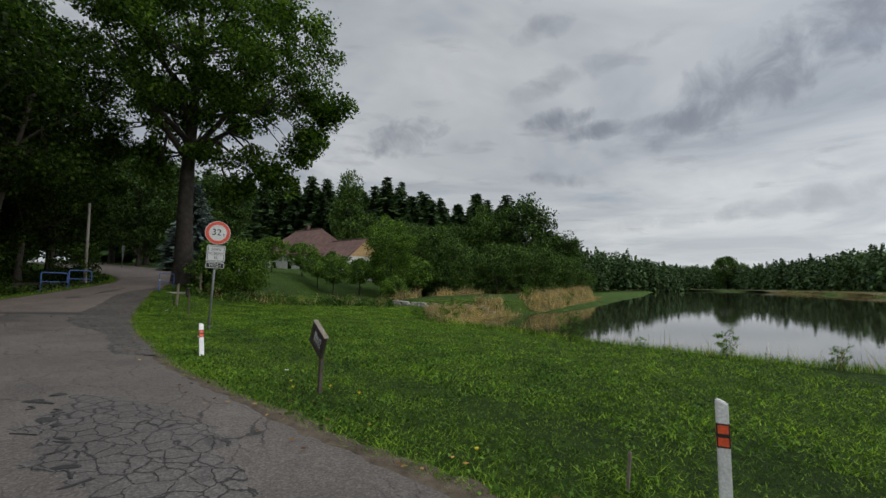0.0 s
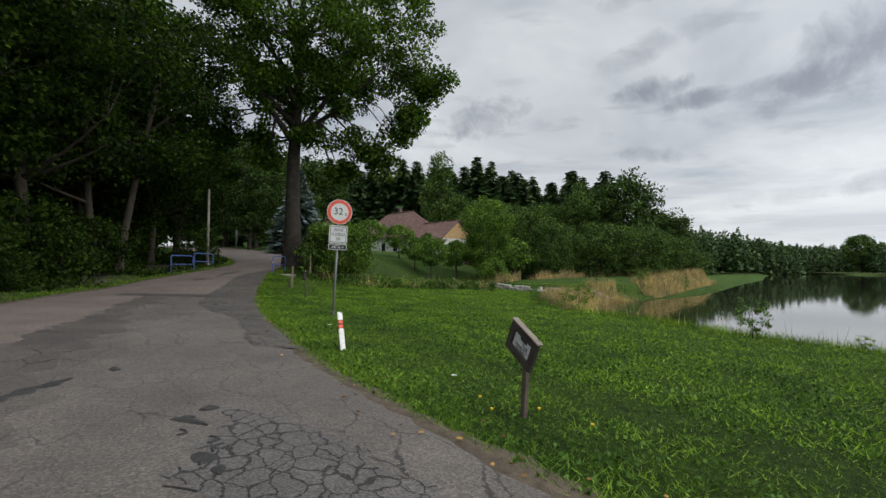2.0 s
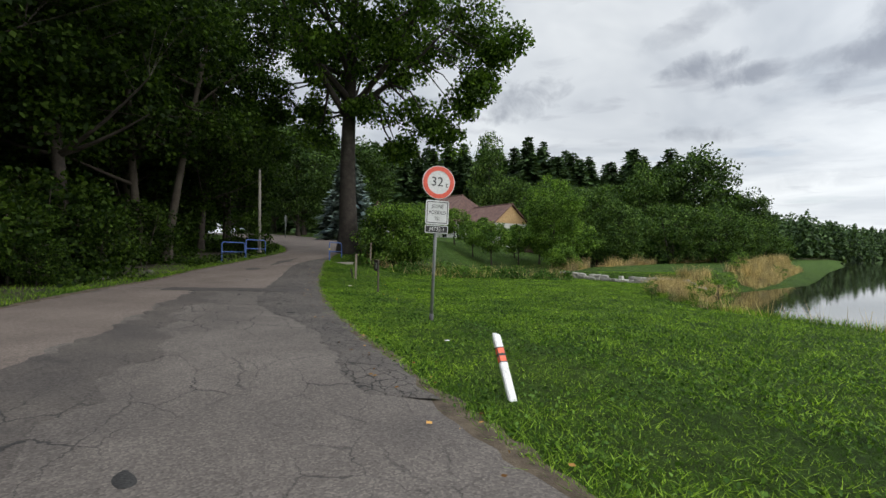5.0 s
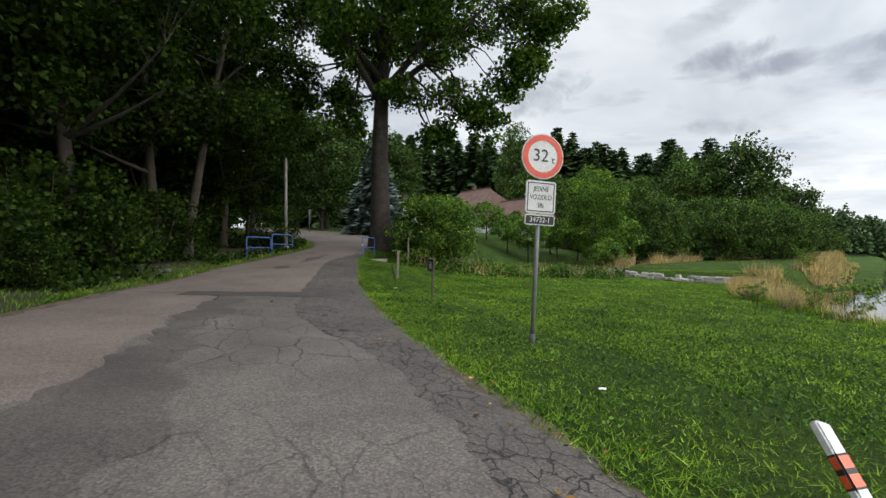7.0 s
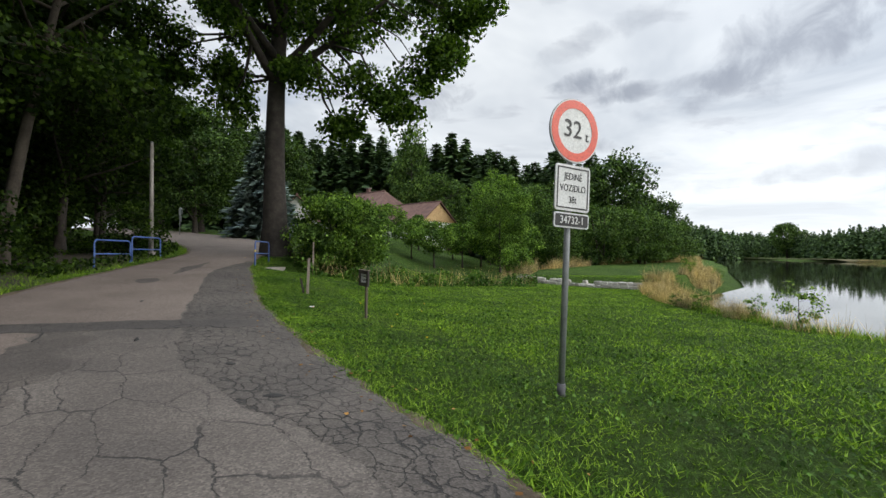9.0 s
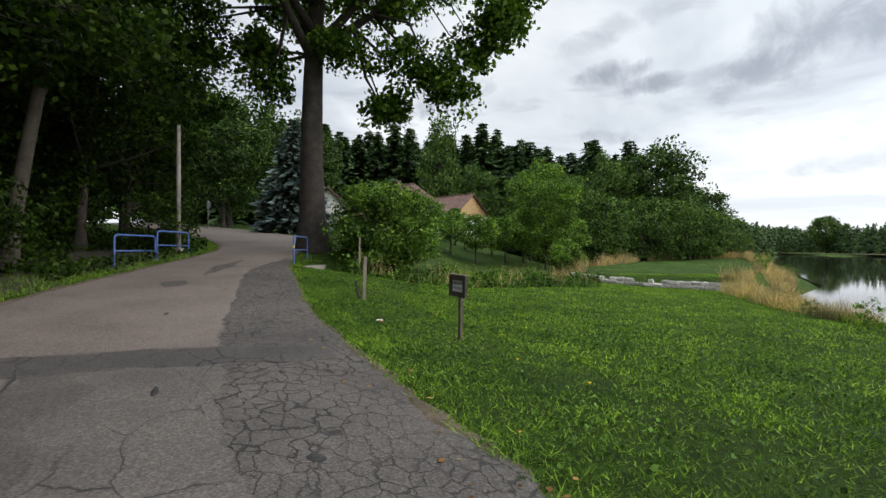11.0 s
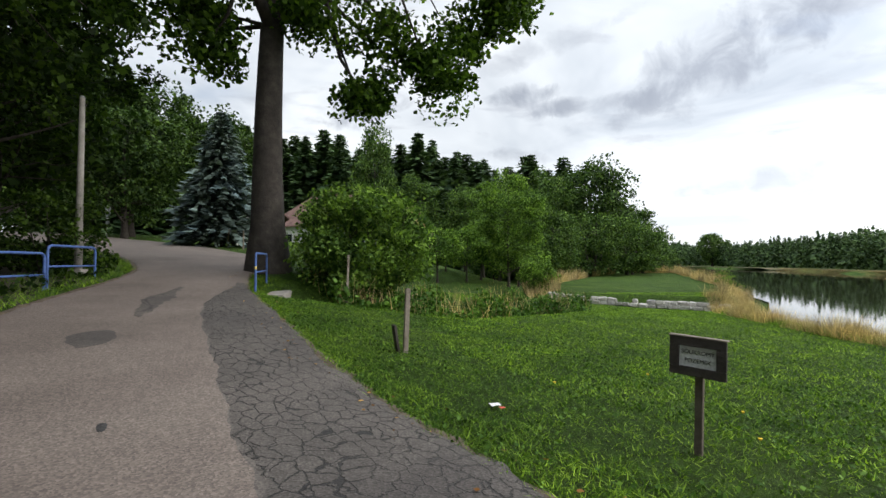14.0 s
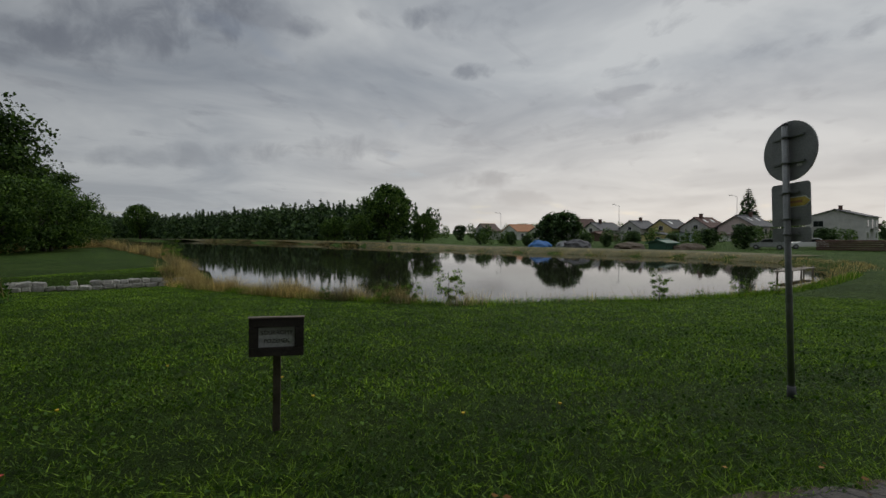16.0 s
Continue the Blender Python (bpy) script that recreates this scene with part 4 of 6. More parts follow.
broadleaf("birch_tree", "slender young birch at the lawn's far side", 8.4, 2.6, 0.9, 0.10, 170, 130, 0.15, 53, M_LEAF_SHRUB, M_BARK, on(-5.1, 47.5), limbs=14, clump_r=0.65)
broadleaf("willow_shrub", "rounded grey-green willow shrub by the terrace", 2.4, 1.3, 0.1, 0.03, 60, 90, 0.14, 59, M_LEAF_SHRUB, M_BARK, on(-4.3, 43.0), limbs=6, clump_r=0.45, category="shrub", stems=3)
round_a = broadleaf("willow_tree", "broad rounded green willow behind the terrace", 7.2, 4.2, 0.3, 0.14, 180, 75, 0.25, 61, M_LEAF_FAR, M_BARK, on(8.0, 63.5), limbs=9, clump_r=0.95, group="trees behind the terrace", stems=3)
for x, y, rz, s in ((13.5, 67.0, 90, 0.95), (3.5, 66.0, 200, 1.0), (17.5, 71.5, 30, 0.8), (-2.5, 64, 300, 0.9), (22, 78, 120, 0.8)):
    copy_thing(round_a, on(x, y, rz) @ Matrix.Diagonal((s, s, s, 1)))
pointed = broadleaf("young_alder_tree", "cone-shaped young alder behind the terrace", 7.6, 2.3, 0.2, 0.10, 130, 85, 0.21, 67, M_LEAF_FAR, M_BARK, on(1.4, 57.5), limbs=9, clump_r=0.75, group="trees behind the terrace")
for x, y, rz, s in ((-3.2, 60, 90, 1.15), (-0.5, 63, 200, 1.3), (6.5, 73, 40, 1.7), (1.0, 74, 130, 1.5), (-5.0, 72, 250, 1.4), (-11, 76, 20, 1.4)):
    copy_thing(pointed, on(x, y, rz) @ Matrix.Diagonal((s, s, s, 1)))
broad_a = broadleaf("oak_tree", "tall dark broad-crowned tree at the wood's end", 17.0, 6.2, 2.0, 0.35, 180, 75, 0.46, 71, M_LEAF_OAK, M_BARK_DARK, on(13.8, 78.0), limbs=12, fill=0.2, clump_r=1.7, group="wood edge trees")
for x, y, rz, s in ((20.5, 83, 60, 0.7), (-4, 83, 15, 0.72), (4, 85, 140, 0.8), (-31, 63, 10, 0.75), (-37, 58, 100, 0.85), (-44, 62, 190, 0.95), (-50, 44, 20, 1.0),
                    (-34, 52, 120, 0.62), (20, 86, 80, 0.7)):
    copy_thing(broad_a, on(x, y, rz) @ Matrix.Diagonal((s, s, s, 1)))

# spruces
spruce("blue_spruce", "silvery blue spruce across the road bend", 9.0, 3.1, 3, M_NEEDLE_BLUE, on(-24.6, 46.0), 34, 14, 10)
sp_a = spruce("spruce_tree", "tall dark spruce in the wood", 20.0, 4.9, 5, M_NEEDLE, on(-4, 90), 38, 7, 5, "spruce wood")
sp_b = spruce("spruce_tree", "tall narrow dark spruce in the wood", 21.0, 4.2, 9, M_NEEDLE, on(-8, 92), 40, 7, 5, "spruce wood")
copy_thing(pointed, on(-17.2, 86.0, 70) @ Matrix.Diagonal((1.6, 1.6, 2.35, 1)))
copy_thing(pointed, on(8.0, 82.0, 10) @ Matrix.Diagonal((1.4, 1.4, 2.1, 1)))
rs = np.random.default_rng(8)
spots = []
while len(spots) < 125:
    x, y = rs.uniform(-62, 13), rs.uniform(82, 108)
    if all((x - a) ** 2 + (y - b) ** 2 > 5.0 for a, b in spots) and (y > 88 or not -34 < x < -6) and not (x < -50 and y < 70):
        spots.append((x, y))
for k, (x, y) in enumerate(spots):
    s = rs.uniform(0.76, 0.98)
    copy_thing((sp_a, sp_b)[k % 2], on(x, y, rs.uniform(0, 360)) @ Matrix.Diagonal((1.25 * s, 1.25 * s, s, 1)))


def far_wood(name, label, a, b, depth, n, height, seed, leafy=0.3, jitter=0.15, side=1):
    """A far wood across the pond: several hundred rough conifer and broadleaf crowns in one mesh."""
    rng = np.random.default_rng(seed)
    a, b = np.array(a, float), np.array(b, float)
    away = np.array([a[1] - b[1], b[0] - a[0]]) * side
    away = away / np.linalg.norm(away)
    cs = []
    for _ in range(n):
        p = a + (b - a) * rng.uniform() + away * rng.uniform(0, depth)
        h = height * rng.uniform(1 - jitter, 1 + jitter)
        z0 = gz(p[0], p[1])
        if rng.uniform() < leafy:
            k = 300
            d = unit(rng.normal(size=(k, 3)))
            at = np.array([p[0], p[1], z0 + 0.52 * h]) + d * rng.uniform(0.6, 1, (k, 1)) * np.array([0.32 * h, 0.32 * h, 0.48 * h])
            cs.append(leaf_corners(at, d, 0.075 * h, rng, 0.45))
        else:
            k = 90
            f = rng.uniform(0.02, 0.99, k) ** 0.8
            ang = rng.uniform(0, 2 * np.pi, k)
            r = 0.17 * h * (1 - f) * rng.uniform(0.5, 1, k) + 0.01 * h
            out = np.stack([np.cos(ang), np.sin(ang), -0.5 + 0 * ang], 1)
            at = np.stack([p[0] + r * np.cos(ang), p[1] + r * np.sin(ang), z0 + f * h], 1)
            cs.append(leaf_corners(at, 4 * out, 0.055 * h + 0.10 * h * (1 - f), rng, 0.4))
    ob = part_mesh(name, loose_faces(name, np.concatenate(cs), M_NEEDLE if leafy < 0.5 else M_LEAF_FAR))
    tagged(ob, label, "woods", kind="stuff")


far_wood("far_wood", "dark spruce wood beyond the pond", (205, 365), (108, 94), 40, 680, 13.0, 21, 0.12, 0.1)
far_wood("far_wood", "mixed wood at the pond's far end", (290, 455), (40, 146), 30, 420, 16.0, 22, 0.45, 0.15, -1)
far_wood("far_wood", "broadleaf wood at the pond's far corner", (42, 148), (24, 100), 12, 45, 9.0, 23, 0.45, 0.2, -1)
far_wood("wood_depth", "dense dark bushes beside the upper road", (-29.5, 32.5), (-47, 45), 7, 110, 6.0, 28, 0.95, 0.3)
far_wood("wood_depth", "dense mixed wood beyond the upper road", (-82, 56), (-50, 84), 12, 70, 12.0, 30, 0.95, 0.25)
far_wood("garden_hedges", "dark hedges and shrubs in the waterside gardens", (72, -14), (80, 42), 9, 75, 2.3, 29, 0.95, 0.35)
far_wood("garden_trees", "low garden trees and hedges behind the far houses", (165, -60), (122, 92), 22, 130, 4.6, 25, 0.9, 0.3, -1)
far_wood("wood_depth", "dense dark broadleaf wood beside the upper road", (-35, 37), (-52, 47), 12, 45, 9.0, 26, 0.95)
far_wood("wood_depth", "dense dark bushes deep in the roadside wood", (-29, -10), (-34, 36), 7, 110, 4.6, 27, 0.95)
far_wood("wood_depth", "dense dark broadleaf wood behind the roadside trees", (-34, -22), (-50, 42), 18, 170, 13.0, 24, 0.95)


# ---- signs, posts and rails ----
def text_part(name, words, size, mat, parent, m, depth=0.002, label=""):
    """Raised lettering, standing upright in x and z, facing -y."""
    cu = bpy.data.curves.new(name, "FONT")
    cu.body, cu.size, cu.extrude, cu.align_x, cu.align_y = words, size, depth, "CENTER", "CENTER"
    tmp = bpy.data.objects.new(name, cu)
    scene.collection.objects.link(tmp)
    me = bpy.data.meshes.new_from_object(tmp.evaluated_get(bpy.context.evaluated_depsgraph_get()))
    bpy.data.objects.remove(tmp)
    bpy.data.curves.remove(cu)
    me.transform(m @ pose(0, 0, 0, 90))
    me.materials.clear()
    me.materials.append(mat)
    return part_mesh(name, me, parent, label)


def rounded(w, h, r, n=5):
    out = []
    for cx, cz, a0 in ((w / 2 - r, h / 2 - r, 0), (-w / 2 + r, h / 2 - r, 90), (-w / 2 + r, -h / 2 + r, 180), (w / 2 - r, -h / 2 + r, 270)):
        out += [(cx + r * math.cos(radians(a0 + 90 * i / n)), cz + r * math.sin(radians(a0 + 90 * i / n))) for i in range(n + 1)]
    return out


def circle(r, n=56):
    return [(r * math.cos(2 * math.pi * i / n), r * math.sin(2 * math.pi * i / n)) for i in range(n)]


def ring(r0, r1, depth, n=56):
    """A flat ring in x and z."""
    b = bmesh.new()
    rows = [[b.verts.new((r * math.cos(2 * math.pi * i / n), y, r * math.sin(2 * math.pi * i / n))) for i in range(n)] for r, y in ((r0, 0), (r1, 0), (r1, -depth), (r0, -depth))]
    for k in range(4):
        for i in range(n):
            b.faces.new((rows[k][i], rows[k][(i + 1) % n], rows[(k + 1) % 4][(i + 1) % n], rows[(k + 1) % 4][i]))
    bmesh.ops.recalc_face_normals(b, faces=b.faces)
    return b


def moved(bm, m):
    bmesh.ops.transform(bm, matrix=m, verts=bm.verts)
    return bm


def weight_sign():
    """The round weight-limit sign on its steel post; the plates face -y."""
    x, y = -6.84, 13.80
    z0 = gz(x, y)
    s = thing("traffic_sign", pose(x, y, z0, 0, 2.9, 31), "round red-rimmed weight limit sign on a leaning steel post", "road sign")
    part("post", rod((0, 0, -0.3), (0, 0, 3.16), 0.034, sides=16), M_STEEL, s)
    part("post_cap", rod((0, 0, 3.155), (0, 0, 3.18), 0.037, 0.03, 16), M_BLACK, s)
    part("foot_sleeve", rod((0, 0, -0.05), (0, 0, 0.13), 0.045, sides=16), M_TILE_GREY, s)
    disc = part("disc", moved(prism(circle(0.35), 0.016), pose(0, -0.065, 2.86)), M_SIGN_GREY, s, "round sign plate, grey behind")
    part("face", moved(prism(circle(0.345), -0.003), pose(0, -0.066, 2.86)), M_SIGN_WHITE, disc)
    part("red_rim", moved(ring(0.243, 0.333, 0.003), pose(0, -0.070, 2.86)), M_RED, disc, "red rim")
    text_part("figures", "32", 0.27, M_BLACK, disc, pose(-0.035, -0.072, 2.865))
    text_part("unit_letter", "t", 0.155, M_BLACK, disc, pose(0.172, -0.072, 2.815))
    plate = part("plate", moved(prism(rounded(0.50, 0.50, 0.04), 0.012), pose(0, -0.06, 2.235)), M_SIGN_GREY, s)
    part("face", moved(prism(rounded(0.495, 0.495, 0.04), -0.003), pose(0, -0.061, 2.235)), M_SIGN_WHITE, plate)
    for w, h, px, pz in ((0.43, 0.014, 0, 0.215), (0.43, 0.014, 0, -0.215), (0.014, 0.444, -0.215, 0), (0.014, 0.444, 0.215, 0)):
        part("border", box((w, 0.003, h), (px, -0.067, 2.235 + pz)), M_BLACK, plate)
    for k, line in enumerate(("JEDINÉ", "VOZIDLO", "38t")):
        text_part("lettering", line, 0.105, M_BLACK, plate, pose(0, -0.066, 2.355 - 0.125 * k) @ Matrix.Diagonal((0.8, 1, 1, 1)))
    low = part("number_plate", moved(prism(rounded(0.50, 0.165, 0.03), 0.012), pose(0, -0.06, 1.885)), M_SIGN_GREY, s)
    part("face", moved(prism(rounded(0.495, 0.16, 0.03), -0.003), pose(0, -0.061, 1.885)), M_SIGN_WHITE, low)
    part("black_field", moved(prism(rounded(0.465, 0.13, 0.02), -0.003), pose(0, -0.065, 1.885)), M_BLACK, low)
    text_part("lettering", "34732-1", 0.115, M_SIGN_WHITE, low, pose(0, -0.070, 1.885) @ Matrix.Diagonal((0.9, 1, 1, 1)))
    for z, w in ((3.02, 0.42), (2.72, 0.42), (2.37, 0.26), (2.07, 0.26), (1.89, 0.24)):
        part("clamp", box((w, 0.02, 0.022), (0, -0.036, z), 0.003), M_STEEL, s)
        part("clamp_band", rod((0, 0, z - 0.016), (0, 0, z + 0.016), 0.042, sides=14), M_STEEL, s)
    part("trail_arrow", moved(prism([(0.16, -0.05), (-0.05, -0.05), (-0.11, 0), (-0.05, 0.05), (0.16, 0.05)], 0.004), pose(-0.14, -0.046, 2.26)), M_YELLOW, s, "small yellow trail arrow")
    part("trail_arrow_rim", moved(prism([(0.17, -0.06), (-0.055, -0.06), (-0.125, 0), (-0.055, 0.06), (0.17, 0.06)], 0.003), pose(-0.14, -0.0485, 2.26)), M_WHITE, s)
    part("trail_arrow_stripe", box((0.15, 0.003, 0.025), (-0.085, -0.041, 2.26)), M_TILE_ORANGE, s)
    part("sticker", box((0.07, 0.003, 0.03), (-0.13, -0.0475, 2.68)), M_WHITE, s)


weight_sign()


def notice_board(name, x, y, heading, label, lines, w, h, post_h, roll=0.0, lean=0.0, camera_mark=False, post_rot=0.0):
    """A small framed wooden board on a timber post; the face looks along -y."""
    s = thing(name, on(x, y, heading), label, "notice board")
    tilt = pose(0, 0, 0, 0, lean, 0)
    part("post", moved(box((0.065, 0.045, post_h + 0.3), (0, 0.012, (post_h - 0.3) / 2), 0.004), tilt @ pose(0, 0, 0, 0, 0, post_rot)), M_WOOD_POST, s, "grey-brown timber post")
    m = tilt @ pose(0, -0.03, post_h, 0, roll, 0)
    t = 0.078
    part("back_board", moved(box((w - 0.02, 0.018, h - 0.02), (0, 0.0, 0), 0.002), m), M_WOOD_DARK, s)
    for bw, bh, px, pz in ((w, t, 0, h / 2 - t / 2), (w, t, 0, -h / 2 + t / 2)):
        part("frame_board", moved(box((bw, 0.03, bh), (px, -0.024, pz), 0.004), m), M_WOOD_DARK, s)
    for px in (-w / 2 + t / 2, w / 2 - t / 2):
        part("frame_board", moved(box((t, 0.03, h - 2 * t - 0.002), (px, -0.0245, 0), 0.004), m), M_WOOD_DARK, s)
    part("cap_strip", moved(box((w + 0.015, 0.065, 0.012), (0, -0.012, h / 2 + 0.007), 0.002), m), M_WOOD_GREY, s, "pale weathered top strip")
    sheet = part("sheet", moved(box((w - 2 * t + 0.004, 0.004, h - 2 * t + 0.004), (0, -0.014, 0)), m), M_SIGN_WHITE, s, "printed notice sheet")
    for k, (line, size, pz) in enumerate(lines):
        text_part("lettering", line, size, M_BLACK, sheet, m @ pose(0, -0.018, pz) @ Matrix.Diagonal((0.95, 1, 1, 1)), 0.001)
    if camera_mark:
        q = m @ pose(0.01, -0.018, 0.052)
        part("camera_body", moved(prism([(-0.075, 0.012), (0.04, 0.03), (0.055, 0.0), (-0.05, -0.026)], -0.002), q @ pose(0, 0, 0, 0, 12, 0)), M_BLACK, sheet)
        part("camera_arm", moved(prism([(0.0, -0.02), (0.01, -0.02), (0.01, -0.045), (0.07, -0.045), (0.07, -0.03), (0.08, -0.03), (0.08, -0.07), (0.07, -0.07), (0.07, -0.055), (0.0, -0.055)], -0.002), q), M_BLACK, sheet)
    return s


notice_board("notice_board", -10.0, 18.5, -53, "dark framed wooden notice board on a post in the lawn", (("SOUKROMÝ", 0.052, 0.038), ("POZEMEK", 0.052, -0.036)), 0.46, 0.335, 0.86, 0, 1.5)
notice_board("notice_board", -1.65, 6.38, -54, "tilted dark wooden camera-warning board on a leaning post", (("KAMEROVÝM", 0.036, -0.034), ("SYSTÉMEM", 0.036, -0.068)), 0.45, 0.32, 0.72, 23, 5, True)


def delineator(x, y, tip, label):
    """A white roadside marker post with an orange reflector band."""
    a = Vector((x, y, gz(x, y)))
    turn = Vector(tip).normalized().to_track_quat("Z", "Y").to_matrix().to_4x4()
    h = Vector(tip).length
    s = thing("delineator", Matrix.Translation(a) @ turn, label, "marker post", "marker posts")
    body = prism([(-0.042, -0.2), (0.042, -0.2), (0.042, h - 0.02), (0.038, h), (-0.038, h - 0.03), (-0.042, h - 0.04)], 0.055, bevel=0.01)
    part("body", moved(body, pose(0, -0.0275, 0)), M_WHITE, s)
    for z in (h - 0.215, h - 0.302):
        part("reflector", box((0.088, 0.059, 0.08), (0, 0, z), 0.01), M_ORANGE, s, "orange reflector band")
    part("reflector_rim", box((0.0865, 0.0575, 0.185), (0, 0, h - 0.2585), 0.008), M_BLACK, s)
    return s


delineator(-4.66, 9.18, (-0.22, 0.36, 0.60), "white leaning marker post with orange band in the lawn")
delineator(2.02, 3.42, (0.01, 0.02, 0.80), "white upright marker post with orange band by the road")


def timber_post(x, y, h, tip, label, thick=0.07, slab=False):
    s = thing("timber_post", on(x, y), label, "post", "lawn posts")
    part("post", moved(box((thick, thick * 0.8, h + 0.3), (0, 0, h / 2 - 0.15), 0.008), pose(0, 0, 0, tip[0], tip[1], 20)), M_WOOD_GREY, s)
    if slab:
        part("stub", moved(box((0.045, 0.10, 0.55), (0, 0, 0.2), 0.006), pose(-0.12, 0.02, 0, 4, -12, 30)), M_WOOD_DARK, s, "broken dark board leaning on the post")
    return s


timber_post(-12.54, 22.2, 1.05, (0, 2), "grey weathered timber post with a broken board", 0.08, True)
timber_post(1.45, 3.75, 0.30, (3, 4), "short rusty brown stub in the grass", 0.03)
timber_post(-14.1, 27.3, 1.4, (1, 1), "thin grey stake beside the shrub", 0.06)


def bent_rail(name, x, y, heading, length, height, label):
    """A blue tube rail: two legs under a rounded top bar, a middle bar."""
    s = thing(name, on(x, y, heading), label, "railing", "bridge rails")
    r, c = 0.03, 0.14
    pts = [(0, 0, -0.2), (0, 0, height - c)]
    pts += [(0, c - c * math.cos(a), height - c + c * math.sin(a)) for a in np.linspace(0.2, math.pi / 2, 5)]
    pts += [(0, length - c + c * math.sin(a), height - c + c * math.cos(a)) for a in np.linspace(0, math.pi / 2 - 0.2, 5)]
    pts += [(0, length, height - c), (0, length, -0.2)]
    part_mesh("frame_tube", tubes_mesh("frame_tube", [(pts, [r] * len(pts), 10)], M_BLUE), s, smooth=True)
    part("middle_bar", rod((0, 0.02, height * 0.52), (0, length - 0.02, height * 0.52), 0.024), M_BLUE, s)
    for yy in (0.0, length):
        part("foot", box((0.10, 0.10, 0.05), (0, yy, 0.0), 0.01), M_CONCRETE, s)
    return s


bent_rail("bridge_rail", -20.35, 23.7, 6, 1.95, 1.0, "worn blue tube railing at the bridge")
bent_rail("bridge_rail", -20.57, 25.75, 6, 1.95, 1.0, "worn blue tube railing at the bridge")
right_rail = bent_rail("bridge_rail", -16.5, 27.3, 8, 1.95, 1.05, "blue tube railing with a yellow mark by the maple")
part("yellow_band", rod((0, 0, 0.62), (0, 0, 0.70), 0.033), M_YELLOW, right_rail, "yellow painted band")
kerb = thing("bridge_kerb", on(-16.2, 28.3, 8), "low concrete bridge kerb under the railing", "kerb")
part("slab", box((0.55, 2.6, 0.5), (0.05, 0, -0.08), 0.03), M_CONCRETE, kerb)


def utility_pole(x, y, h):
    s = thing("utility_pole", on(x, y), "slim grey concrete utility pole beside the railing", "utility pole")
    part("pole", rod((0, 0, -0.3), (0, 0, h), 0.10, 0.065, 12), M_CONCRETE, s)
    part("base", box((0.34, 0.34, 0.3), (0, 0, 0.05), 0.02), M_CONCRETE, s)
    part("cap", rod((0, 0, h), (0, 0, h + 0.05), 0.07, 0.05, 12), M_STEEL, s)


utility_pole(-21.4, 28.0, 4.9)


def back_sign(x, y):
    s = thing("traffic_sign", on(x, y, 150), "far round traffic sign seen from behind", "road sign")
    part("post", rod((0, 0, -0.2), (0, 0, 2.3), 0.03), M_STEEL, s)
    part("disc", moved(prism(circle(0.33, 32), 0.012), pose(0, -0.05, 1.95)), M_SIGN_GREY, s)
    part("plate", moved(prism(rounded(0.33, 0.45, 0.03), 0.012), pose(0, -0.05, 1.35)), M_SIGN_GREY, s)


back_sign(-31.6, 46.0)


def wire_fence(a, b, n):
    """Thin timber posts with two wires along the far side of the bend."""
    s = thing("wire_fence", pose(0, 0, 0), "thin grey wire fence along the road bend", "fence")
    pts = [(a[0] + (b[0] - a[0]) * i / (n - 1), a[1] + (b[1] - a[1]) * i / (n - 1)) for i in range(n)]
    pts = [(x, y, gz(x, y)) for x, y in pts]
    for x, y, z in pts:
        part("post", box((0.07, 0.07, 1.4), (x, y, z + 0.45), 0.008), M_WOOD_GREY, s)
    for h in (0.45, 0.75, 1.02):
        part_mesh("wire", tubes_mesh("wire", [([(x, y, z + h) for x, y, z in pts], [0.008] * n, 5)], M_STEEL), s)


wire_fence((-27.6, 48.6), (-19.4, 40.4), 7)


